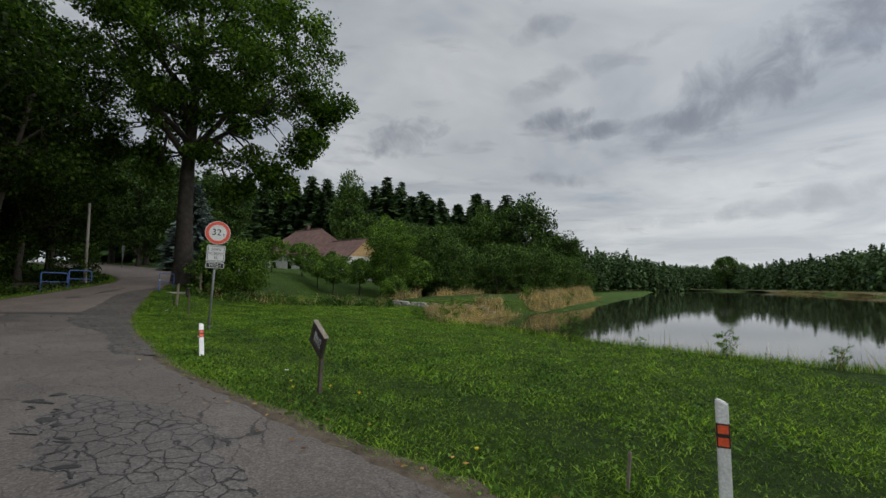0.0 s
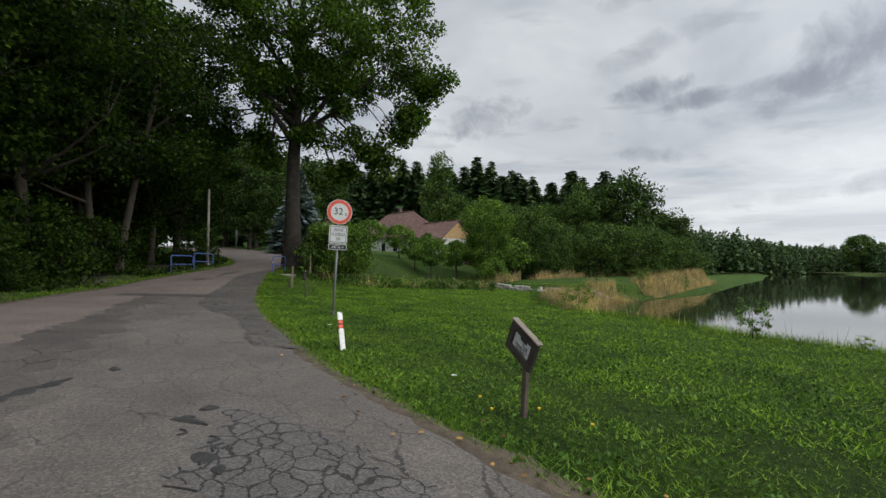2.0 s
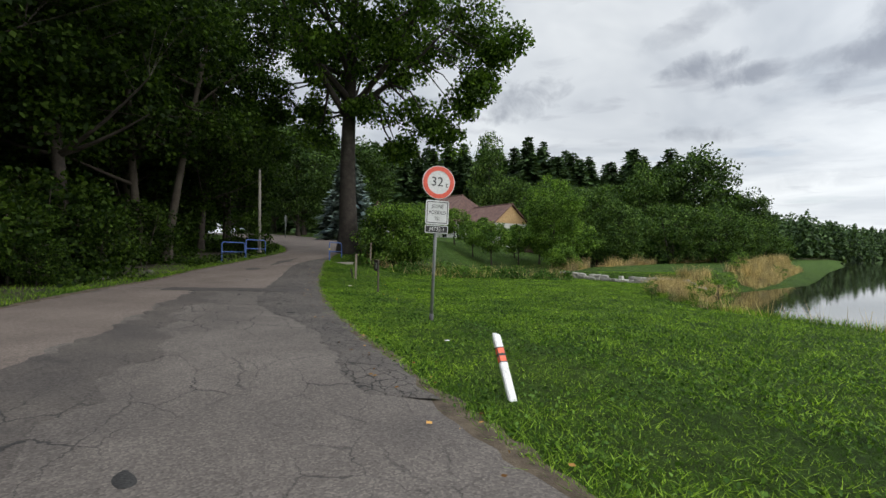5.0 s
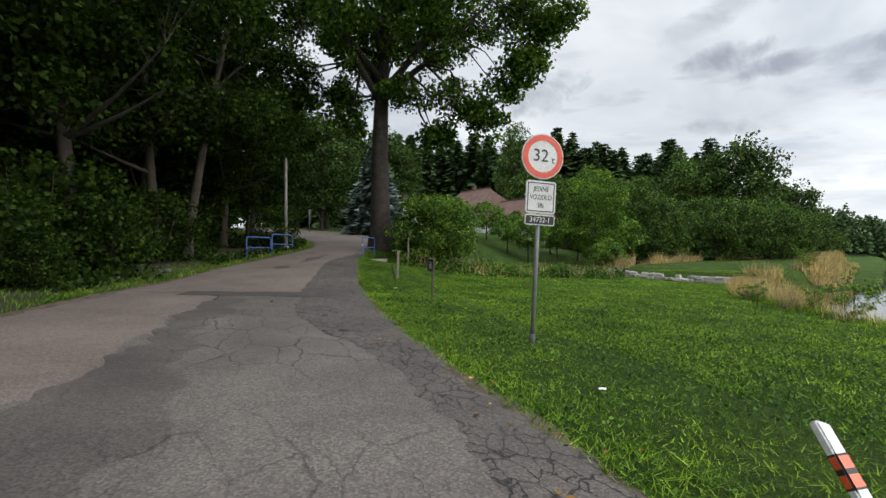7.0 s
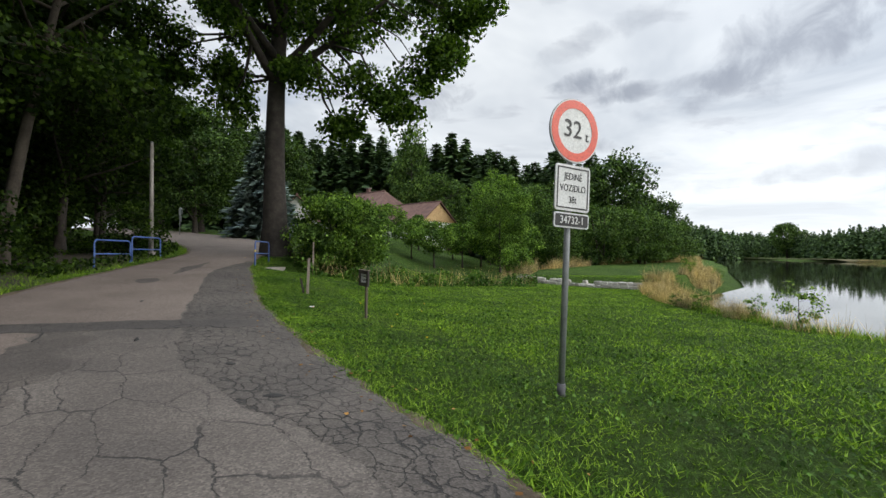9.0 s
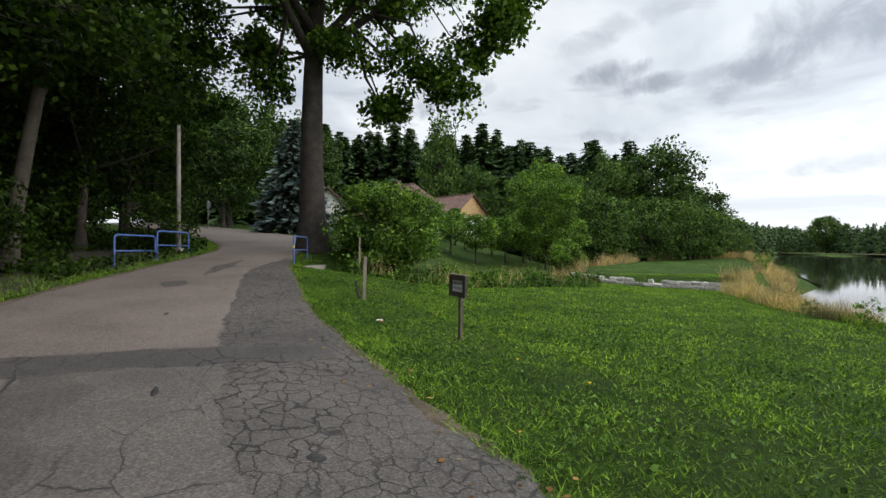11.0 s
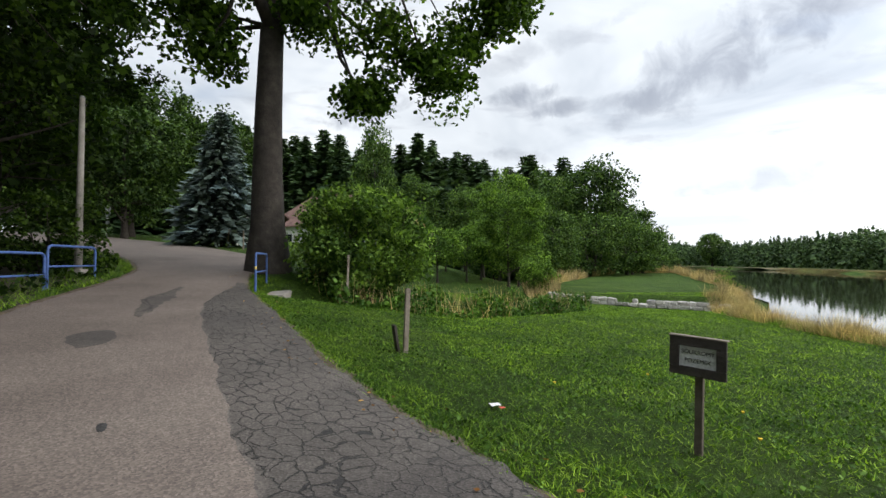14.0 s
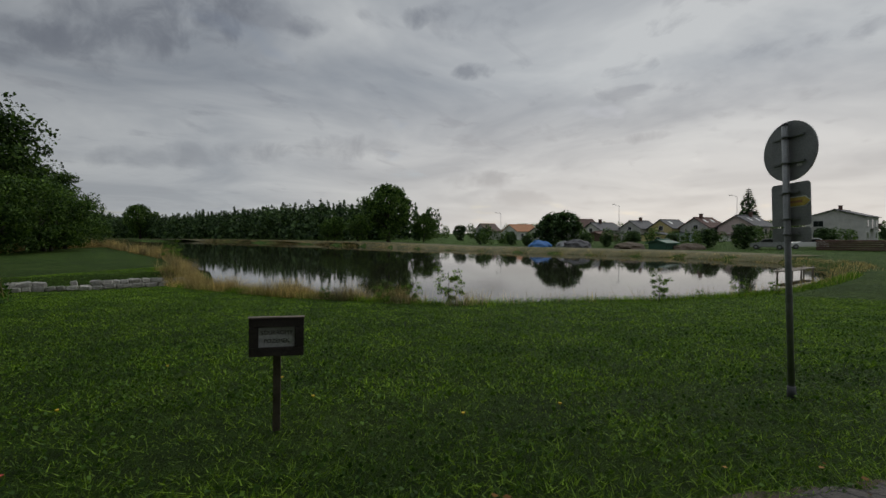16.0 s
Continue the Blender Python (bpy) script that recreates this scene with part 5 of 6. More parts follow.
# ---- houses ----
def house(label, x, y, z, heading, w, l, eave, ridge, wall, roof, windows=(), skylights=0, chimney=None, hip=0.0, gable_mat=None, overhang=0.35, balcony=False, name="house"):
    """A house: the gable faces -y, the length runs along +y. windows: (side, along, height, w, h) with side g, e (x+) or w (x-)."""
    s = thing(name, pose(x, y, z, 0, 0, heading), label, "house", "houses")
    b = bmesh.new()
    foot = [(-w / 2, 0), (w / 2, 0), (w / 2, l), (-w / 2, l)]
    lo = [b.verts.new((px, py, -1.0)) for px, py in foot]
    hi = [b.verts.new((px, py, eave)) for px, py in foot]
    for i in range(4):
        b.faces.new((lo[i], lo[(i + 1) % 4], hi[(i + 1) % 4], hi[i]))
    if not hip:
        t0, t1 = b.verts.new((0, 0, ridge - 0.05)), b.verts.new((0, l, ridge - 0.05))
        b.faces.new((hi[0], hi[1], t0))
        b.faces.new((hi[2], hi[3], t1))
    bmesh.ops.recalc_face_normals(b, faces=b.faces)
    part("wall", b, wall, s)
    if gable_mat and not hip:
        part("gable_boarding", moved(prism([(-w / 2 + 0.05, eave + 0.05), (w / 2 - 0.05, eave + 0.05), (0, ridge - 0.15)], -0.04), pose(0, -0.01, 0)), gable_mat, s)
    o, th = overhang, 0.14
    drop = (ridge - eave) / (w / 2) * o
    for k in (-1, 1):
        b = bmesh.new()
        inner = [(0, -o + hip, ridge), (0, l + o - hip, ridge), (k * (w / 2 + o), l + o, eave - drop), (k * (w / 2 + o), -o, eave - drop)]
        f = b.faces.new([b.verts.new(p) for p in inner])
        got = bmesh.ops.extrude_face_region(b, geom=[f])
        bmesh.ops.translate(b, vec=(0, 0, th), verts=[v for v in got["geom"] if isinstance(v, bmesh.types.BMVert)])
        bmesh.ops.recalc_face_normals(b, faces=b.faces)
        slope = part("roof_slope", b, roof, s)
        for n in range(skylights):
            p = 0.3 + 0.4 * n / max(1, skylights - 1)
            cz = eave + 0.6 * (ridge - eave) + th + 0.03
            ang = math.degrees(math.atan2(ridge - eave, w / 2))
            part("skylight", box((1.1, 0.75, 0.06), (k * w / 2 * 0.4, l * p, cz), 0.02, rot=pose(0, 0, 0, 0, k * ang, 0)), M_SIGN_WHITE, slope)
    if hip:
        for yy, k in ((-o, 1), (l + o, -1)):
            b = bmesh.new()
            f = b.faces.new([b.verts.new(p) for p in ((-(w / 2 + o), yy, eave - drop), ((w / 2 + o), yy, eave - drop), (0, yy + k * hip, ridge))])
            got = bmesh.ops.extrude_face_region(b, geom=[f])
            bmesh.ops.translate(b, vec=(0, 0, th), verts=[v for v in got["geom"] if isinstance(v, bmesh.types.BMVert)])
            bmesh.ops.recalc_face_normals(b, faces=b.faces)
            part("roof_slope", b, roof, s)
    part("ridge_cap", rod((0, -o + hip, ridge + th), (0, l + o - hip, ridge + th), 0.11, sides=8), roof, s)
    for side, along, hz, ww, wh in windows:
        m = {"g": pose(along, -0.02, hz), "e": pose(w / 2 + 0.02, along, hz, 0, 0, 90), "w": pose(-w / 2 - 0.02, along, hz, 0, 0, -90)}[side]
        win = part("window", moved(box((ww + 0.16, 0.06, wh + 0.16), (0, -0.02, 0), 0.01), m), M_SIGN_WHITE, s, "white framed window")
        part("pane", moved(box((ww / 2 - 0.03, 0.03, wh), (-ww / 4, -0.045, 0)), m), M_GLASS, win)
        part("pane", moved(box((ww / 2 - 0.03, 0.03, wh), (ww / 4, -0.045, 0)), m), M_GLASS, win)
        part("sill", moved(box((ww + 0.26, 0.14, 0.05), (0, -0.07, -wh / 2 - 0.1), 0.01), m), M_CONCRETE, win)
    if chimney:
        px, py = chimney
        ch = part("chimney", box((0.55, 0.55, 1.5), (px, py, ridge + 0.1), 0.02), M_TILE_RED, s)
        part("chimney_cap", box((0.7, 0.7, 0.08), (px, py, ridge + 0.88), 0.01), M_CONCRETE, ch)
    if balcony:
        part("balcony_slab", box((1.2, 3.4, 0.15), (w / 2 + 0.6, l * 0.5, eave * 0.5), 0.01), M_CONCRETE, s)
        for i in range(9):
            part("balcony_bar", box((0.05, 0.05, 0.9), (w / 2 + 1.15, l * 0.5 - 1.6 + 0.4 * i, eave * 0.5 + 0.5)), M_BROWN, s)
        part("balcony_rail", box((0.07, 3.4, 0.07), (w / 2 + 1.15, l * 0.5, eave * 0.5 + 0.98)), M_BROWN, s)
    return s


house("old farmhouse with weathered red tile roof and white walls", -17.0, 75.0, 3.3, 55, 9.5, 14.0, 3.6, 7.8, M_RENDER_WHITE, M_TILE_RED, (("w", 2.5, 1.7, 1.0, 1.3), ("w", 5.5, 1.7, 1.0, 1.3), ("w", 9.5, 1.7, 1.0, 1.3), ("g", 0, 1.7, 1.0, 1.3)), hip=4.0, chimney=(0.3, 7.5))
house("farmhouse wing with red tiles and pale boarded gable", -11.6, 71.0, 3.2, 53, 7.0, 7.5, 2.9, 5.6, M_RENDER_WHITE, M_TILE_RED, (("w", 1.8, 1.6, 0.9, 1.2), ("w", 5.0, 1.6, 0.9, 1.2), ("g", -1.5, 1.6, 0.9, 1.2)), gable_mat=M_PINE)
house("open brown timber shelter beside the farmhouse", -8.2, 72.5, 3.0, 53, 3.6, 3.4, 2.0, 2.7, M_BROWN, M_BROWN, name="garden_shed")
house("small white outbuilding with red tile roof", -23.4, 50.5, 3.2, 20, 3.4, 5.0, 2.4, 3.9, M_RENDER_WHITE, M_TILE_RED, (("g", 0.2, 1.3, 0.7, 0.8),), name="outbuilding")

VILLAGE = -125
house("white house with weathered orange roof far across the pond", 127.5, 49.9, 0.2, VILLAGE, 7.0, 9.0, 2.52, 4.48, M_RENDER_WHITE, M_TILE_ORANGE, (("e", 2, 1.28, 1, 0.94), ("e", 5, 1.28, 1, 0.94), ("g", 0, 1.28, 1, 0.94)))
house("house with dark brown roof far across the pond", 139.2, 62.9, 0.2, VILLAGE, 7.0, 6.0, 2.69, 5.12, M_RENDER_GREY, M_BROWN, (("g", 0, 1.28, 1, 0.94),))
house("low house with grey roof beyond the dark trees", 113.2, 39.5, 0.0, VILLAGE, 5.5, 6.5, 2.02, 3.36, M_RENDER_WHITE, M_TILE_GREY, (("g", 0, 1.12, 1, 0.85), ("e", 3, 1.12, 1, 0.85)))
house("house with red roof behind the row", 123.6, 29.8, 0.2, VILLAGE, 7.0, 7.0, 2.86, 5.76, M_RENDER_GREY, M_TILE_RED, (("g", 0, 3.52, 0.9, 0.85),))
house("white house with grey roof in the waterside row", 100.2, 23.9, -0.1, VILLAGE, 5.4, 8.0, 2.86, 4.48, M_RENDER_WHITE, M_TILE_GREY, (("g", 0, 2.88, 0.8, 0.77), ("e", 2.0, 1.60, 0.9, 0.94), ("e", 4.0, 1.60, 0.9, 0.94), ("e", 6.0, 1.60, 0.9, 0.94)), chimney=(0.2, 3.0))
house("house with dark roof and gable in the row", 100.2, 15.5, -0.1, VILLAGE, 5.2, 7.0, 3.19, 4.80, M_RENDER_GREY, M_TILE_GREY, (("g", 0, 3.12, 0.8, 0.77), ("e", 3.0, 1.60, 0.9, 0.94)), chimney=(0, 4.0))
house("yellow-gabled house with grey roof in the row", 97.6, 9.4, -0.1, VILLAGE, 5.4, 7.0, 3.19, 4.88, M_RENDER_YELLOW, M_TILE_GREY, (("g", 0.2, 3.12, 0.9, 0.85), ("g", -1.2, 1.28, 0.9, 0.94), ("e", 2.5, 1.76, 0.9, 0.94)), 1)
house("pale house with brown roof and skylights in the row", 95.6, 3.1, -0.2, VILLAGE, 6.0, 7.0, 3.36, 5.28, M_RENDER_GREY, M_TILE_RED, (("g", 0.3, 3.36, 0.9, 0.85), ("g", -1.4, 1.52, 0.9, 0.94), ("e", 2.5, 1.92, 0.9, 0.94)), 2, (0.3, 2.0))
house("pink rendered house with dark roof and skylights", 93.0, -3.9, -0.2, VILLAGE, 7.0, 8.0, 3.44, 5.52, M_RENDER_PINK, M_TILE_GREY, (("g", 0.4, 3.44, 0.9, 0.85), ("g", -1.8, 1.52, 0.9, 0.94), ("e", 1.6, 2.40, 0.9, 0.94), ("e", 4.0, 2.40, 0.9, 0.94), ("e", 6.2, 1.12, 0.9, 1.61)), 2, (0.4, 5.0))
house("two-storey grey house with balcony", 97.6, -20.9, 0.2, -120, 9.0, 12.0, 4.70, 6.08, M_RENDER_GREY, M_TILE_GREY, (("g", -2.4, 3.44, 1.6, 1.10), ("g", -2.4, 1.20, 1.6, 1.10), ("e", 2.0, 3.44, 1.1, 1.10), ("e", 9.5, 3.44, 1.1, 1.10), ("e", 2.0, 1.20, 1.1, 1.10), ("e", 9.5, 1.20, 1.1, 1.10), ("e", 5.8, 3.36, 1.2, 1.61)), 0, (0.3, 3.0), balcony=True)
house("flat white extension in the waterside gardens", 90.4, 1.0, -0.3, VILLAGE, 4.6, 3.6, 1.85, 2.16, M_RENDER_WHITE, M_BROWN, (("g", 0.6, 1.04, 0.9, 0.77),), name="garage")
house("brown timber shed in the waterside gardens", 92.4, 22.6, -0.3, VILLAGE, 6.0, 3.6, 1.68, 2.56, M_BROWN, M_TILE_RED, (), name="garden_shed")
house("yellow shed with flat grey roof in the gardens", 92.4, 10.9, -0.3, VILLAGE, 6.0, 3.4, 1.85, 2.32, M_RENDER_YELLOW, M_TILE_GREY, (("g", 1.0, 1.04, 0.9, 0.77),), name="garden_shed")
house("pale blue lean-to in the waterside gardens", 91.1, 6.0, -0.3, VILLAGE, 4.0, 3.0, 2.18, 2.48, M_RENDER_BLUE, M_TILE_GREY, (("g", 0.4, 1.20, 0.8, 0.77),), name="garden_shed")
house("dark green garden hut by the far bank", 56.5, 12.0, -0.4, VILLAGE, 2.6, 2.4, 1.09, 1.44, M_GREEN_PAINT, M_GREEN_PAINT, (), name="garden_hut")


def heap(name, label, category, x, y, size, mat, seed):
    """A lumpy covered heap."""
    rng = np.random.default_rng(seed)
    b = bmesh.new()
    bmesh.ops.create_icosphere(b, subdivisions=3, radius=1.0)
    for v in b.verts:
        k = 1 + 0.25 * noise.noise(v.co * 2.1 + Vector((seed, 0, 0)))
        v.co = Vector((v.co.x * size[0] * k, v.co.y * size[1] * k, max(-0.25, v.co.z) * size[2] * k))
    s = thing(name, on(x, y, rng.uniform(0, 180)), label, category)
    part("cover", b, mat, s)


heap("tarpaulin_heap", "blue tarpaulin over a heap by the far bank", "heap", 62.0, 29.0, (1.9, 1.3, 1.1), M_TARP, 1)
heap("tarpaulin_heap", "dark covered heap in the far gardens", "heap", 61.0, 23.0, (2.6, 1.6, 1.2), M_TILE_GREY, 2)
heap("earth_heap", "brown earth heap in the far gardens", "heap", 59.0, 15.5, (3.4, 2.0, 0.9), M_SOIL, 3)
heap("tarpaulin_heap", "pale covered heap in the far gardens", "heap", 64.5, 25.5, (1.8, 1.2, 0.9), M_SIGN_GREY, 4)
heap("earth_heap", "brown earth heap in the far gardens", "heap", 58.0, 8.0, (2.6, 1.8, 0.8), M_SOIL, 5)


def timber_stack(x, y, heading):
    s = thing("timber_stack", on(x, y, heading), "long stack of reddish brown timber planks", "timber stack")
    for r in range(5):
        for c in range(3):
            part("plank", box((9.0 - 0.3 * ((r + c) % 2), 0.34, 0.2), (0, 0.38 * c, 0.15 + 0.26 * r), 0.02), M_BROWN if (r + c) % 3 else M_TILE_RED, s)


timber_stack(57.0, -10.5, 75)


def car(label, x, y, heading, paint):
    """A small parked car."""
    s = thing("parked_car", on(x, y, heading), label, "car", "parked cars")
    body = prism([(-2.0, 0.3), (2.0, 0.3), (2.05, 0.62), (1.9, 0.82), (1.0, 0.9), (0.45, 1.38), (-1.1, 1.42), (-1.75, 0.95), (-2.05, 0.85)], 1.65, bevel=0.07)
    part("body", moved(body, pose(0, -0.82, 0)), paint, s)
    part("window_band", moved(prism([(0.85, 0.93), (0.4, 1.31), (-1.05, 1.35), (-1.55, 0.96)], 1.68), pose(0, -0.84, 0)), M_GLASS, s)
    for px in (-1.25, 1.3):
        for py in (-0.78, 0.78):
            wheel = part("wheel", rod((px, py - 0.09, 0.31), (px, py + 0.09, 0.31), 0.31, sides=20), M_BLACK, s)
            part("rim", rod((px, py - 0.1, 0.31), (px, py + 0.1, 0.31), 0.18, sides=14), M_STEEL, wheel)


car("white parked car before the far houses", 60.5, -6.0, 80, M_WHITE)
car("silver parked car before the far houses", 59.5, -1.5, 70, M_SIGN_GREY)


def street_lamp(x, y, h):
    s = thing("street_lamp", on(x, y, 90), "slim grey street lamp among the far houses", "street lamp", "street lamps")
    part("pole", rod((0, 0, -0.2), (0, 0, h), 0.07, 0.05), M_STEEL, s)
    part("arm", rod((0, 0, h), (1.2, 0, h + 0.35), 0.04), M_STEEL, s)
    part("lantern", box((0.6, 0.22, 0.12), (1.4, 0, h + 0.36), 0.03), M_SIGN_GREY, s)


street_lamp(112, 18, 8.6)
street_lamp(112, -7.5, 10.0)
street_lamp(125, 52, 8.0)

spruce("spruce_tree", "single dark spruce among the far houses", 11.5, 3.2, 15, M_NEEDLE, on(106, -8.5), 24, 8, 5)
thuja = broadleaf("thuja_tree", "dense dark garden tree by the far houses", 6.0, 1.9, 0.1, 0.1, 90, 24, 0.5, 81, M_NEEDLE, M_BARK_DARK, on(66.5, 27.6), limbs=5, clump_r=0.7, group="far garden trees")
for x, y, s in ((67.5, 25.4, 1.05), (66.0, 29.2, 0.7), (61.5, 5.0, 0.5), (60.5, 1.0, 0.6), (64.5, 15.0, 0.45), (95, 48, 0.6), (110, 60, 0.8), (104, 70, 0.7), (84, 39, 0.45), (62.5, -8.5, 0.5), (61, -15, 0.55), (63, 19, 0.35), (64, 22, 0.4), (66, 32, 0.35), (72, 36, 0.4), (61.5, 10, 0.35), (75, 43, 0.45)):
    copy_thing(thuja, on(x, y, 70 * s * 10) @ Matrix.Diagonal((s * 1.15, s * 1.15, s, 1)))
bank_tree = broadleaf("oak_tree", "big dark rounded tree on the far bank", 14.0, 6.0, 1.5, 0.4, 170, 55, 0.58, 91, M_LEAF_FAR, M_BARK_DARK, on(87, 70), limbs=12, clump_r=1.5, group="far bank trees")
for x, y, s in ((91, 62.5, 0.5), (96, 92, 0.5), (104, 100, 0.48), (92, 82, 0.52), (174, 283, 1.45), (112, 84, 0.45)):
    copy_thing(bank_tree, on(x, y, 900 * s) @ Matrix.Diagonal((s, s, s, 1)))


# ---- terrace wall ----
def stone_wall():
    """A low dry-stone wall along the terrace's front, stone by stone."""
    a, b = np.array([-4.3, 40.15]), np.array([3.75, 35.95])
    length = float(np.hypot(*(b - a)))
    d = (b - a) / length
    heading = math.degrees(math.atan2(d[1], d[0]))
    s = thing("stone_wall", pose(a[0], a[1], 0.0, 0, 0, heading), "low dry wall of pale rough field stones", "stone wall")
    rng = random.Random(3)
    shapes = []
    for k in range(7):
        b2 = bmesh.new()
        bmesh.ops.create_cube(b2, size=1.0)
        bmesh.ops.bevel(b2, geom=list(b2.edges), offset=0.16, segments=1, affect="EDGES")
        for v in b2.verts:
            v.co += Vector((rng.uniform(-0.1, 0.1), rng.uniform(-0.08, 0.08), rng.uniform(-0.1, 0.1)))
        me = bpy.data.meshes.new("stone")
        b2.to_mesh(me)
        b2.free()
        me.materials.append(M_STONE)
        shapes.append(me)
    for row in range(2):
        x = -0.2
        while x < length + 0.3:
            w = rng.uniform(0.24, 0.55)
            wx = a + d * (x + w / 2)
            n = np.array([-d[1], d[0]])
            z = gz(*(wx - n * 0.45)) + 0.02 + 0.19 * row
            if row == 1 and rng.random() < 0.12:
                x += w
                continue
            o = new("stone", shapes[rng.randrange(7)])
            o.parent = s
            o.matrix_local = pose(x + w / 2, 0.06 * row - 0.12 + rng.uniform(-0.04, 0.04), z + 0.09, rng.uniform(-8, 8), rng.uniform(-9, 9), rng.uniform(-9, 9)) @ Matrix.Diagonal((w, 0.36, rng.uniform(0.19, 0.25), 1))
            x += w * 0.98


stone_wall()


def jetty(x, y, heading):
    s = thing("wooden_jetty", pose(x, y, WATER_Z + 0.45, 0, 0, heading), "weathered low wooden jetty on crooked stakes", "jetty")
    for k in range(3):
        part("plank", box((5.5, 0.22, 0.05), (0, 0.25 * k, 0), 0.006), M_WOOD_GREY, s)
    for px in (-2.4, 0.2, 2.4):
        for py in (0.0, 0.5):
            part("stake", rod((px, py, -1.0), (px + 0.1, py, 0.15), 0.06, 0.05, 8), M_WOOD_GREY, s)


jetty(23.5, 5.2, -32)

# ---- small plants and litter ----
def boulder(x, y, r, seed):
    b = bmesh.new()
    bmesh.ops.create_icosphere(b, subdivisions=3, radius=r)
    for v in b.verts:
        v.co *= 1 + 0.35 * noise.noise(v.co * (1.2 / r) + Vector((seed, 2, 0)))
        v.co.z *= 0.65
    s = part("boulder", b, M_BOULDER)
    s.matrix_world = on(x, y, seed * 40)
    tagged(s, "grey mossy boulder at the verge", "boulder", "verge boulders")


for k, (x, y, r) in enumerate(((-17.6, 15.0, 0.26), (-18.1, 16.3, 0.22), (-18.8, 18.6, 0.2), (-15.6, 10.9, 0.24))):
    boulder(x - 0.5, y, r, k + 1)


def litter(x, y, size, label, red=False):
    b = bmesh.new()
    bmesh.ops.create_grid(b, x_segments=5, y_segments=4, size=size)
    for v in b.verts:
        v.co.z = size * 0.45 * abs(noise.noise(v.co * (2.2 / size) + Vector((x, y, 0)))) + 0.03
    bmesh.ops.solidify(b, geom=list(b.faces), thickness=0.002)
    s = part("paper_scrap", b, M_RED if red else M_PAPER)
    s.matrix_world = on(x, y, 30 * x, -0.02)
    tagged(s, label, "litter", "litter scraps")


litter(-11.56, 19.70, 0.055, "crumpled white paper scrap in the grass")
litter(-11.50, 19.60, 0.03, "small red packaging scrap in the grass", True)
litter(-2.55, 7.8, 0.03, "pale packaging scrap in the grass")
litter(-5.9, 11.45, 0.035, "small pale scrap in the grass")


def dandelion(x, y):
    s = thing("dandelion", on(x, y), "yellow dandelion flower in the lawn", "flower", "dandelions")
    part("stem", rod((0, 0, 0), (0.01, 0, 0.10), 0.003, sides=5), M_GRASS, s)
    b = bmesh.new()
    bmesh.ops.create_cone(b, cap_ends=True, segments=10, radius1=0.010, radius2=0.019, depth=0.018)
    part("flower_head", moved(b, pose(0.01, 0, 0.108)), M_FLOWER, s)


for x, y in ((-1.5, 6.35), (-1.95, 6.2), (-2.1, 6.6), (-1.05, 6.0), (-9.35, 18.6), (-8.9, 19.4), (-9.2, 17.0), (-8.5, 16.2), (-10.6, 20.6), (0.3, 4.2), (-9.0, 21.2)):
    dandelion(x, y)

sapling = broadleaf("shore_sapling", "small leafy sapling at the pond's edge", 1.3, 0.5, 0.15, 0.016, 24, 40, 0.065, 101, M_LEAF_SHRUB, M_BARK_DARK, on(0.5, 20.9), limbs=8, clump_r=0.16, group="shore saplings", category="sapling")
for x, y, s in ((7.1, 11.7, 0.6), (0.1, 22.0, 0.6), (-1.2, 22.3, 0.6), (4.0, 14.6, 0.8), (-0.9, 24.6, 0.4), (8.3, 43.4, 1.15), (7.6, 42.2, 0.9), (2.0, 31.4, 0.5), (2.9, 34.3, 0.55), (8.7, 10.2, 0.45), (5.6, 13.2, 0.3), (13, 48.5, 1.0)):
    copy_thing(sapling, on(x, y, 500 * s) @ Matrix.Diagonal((s, s, s, 1)))


def scatter(n, xr, yr, keep, seed):
    rng = np.random.default_rng(seed)
    p = np.stack([rng.uniform(*xr, n), rng.uniform(*yr, n)], 1)
    return p[keep(p[:, 0], p[:, 1])], rng


def with_z(p, lift=0.0):
    return np.concatenate([p, (ground_z(p[:, 0], p[:, 1]) + lift)[:, None]], 1)


EDGE_U = np.linspace(1.5, 13, 200)
RIGHT_EDGE = [tuple(q) for q in road_at(EDGE_U, np.full(200, -0.004))]
LEFT_EDGE = [tuple(q) for q in road_at(EDGE_U, np.full(200, 1.012))]
ROAD_LOOP = RIGHT_EDGE + LEFT_EDGE[::-1]


def band(poly, n, reach, keep, seed):
    """Places within reach of a line of points, thinned by keep."""
    rng = np.random.default_rng(seed)
    p = np.asarray(poly, float)
    seg = np.hypot(*(p[1:] - p[:-1]).T)
    k = rng.choice(len(seg), n, p=seg / seg.sum())
    at = p[k] + (p[k + 1] - p[k]) * rng.uniform(size=(n, 1)) + rng.uniform(-reach, reach, (n, 2))
    return at[keep(at[:, 0], at[:, 1])], rng


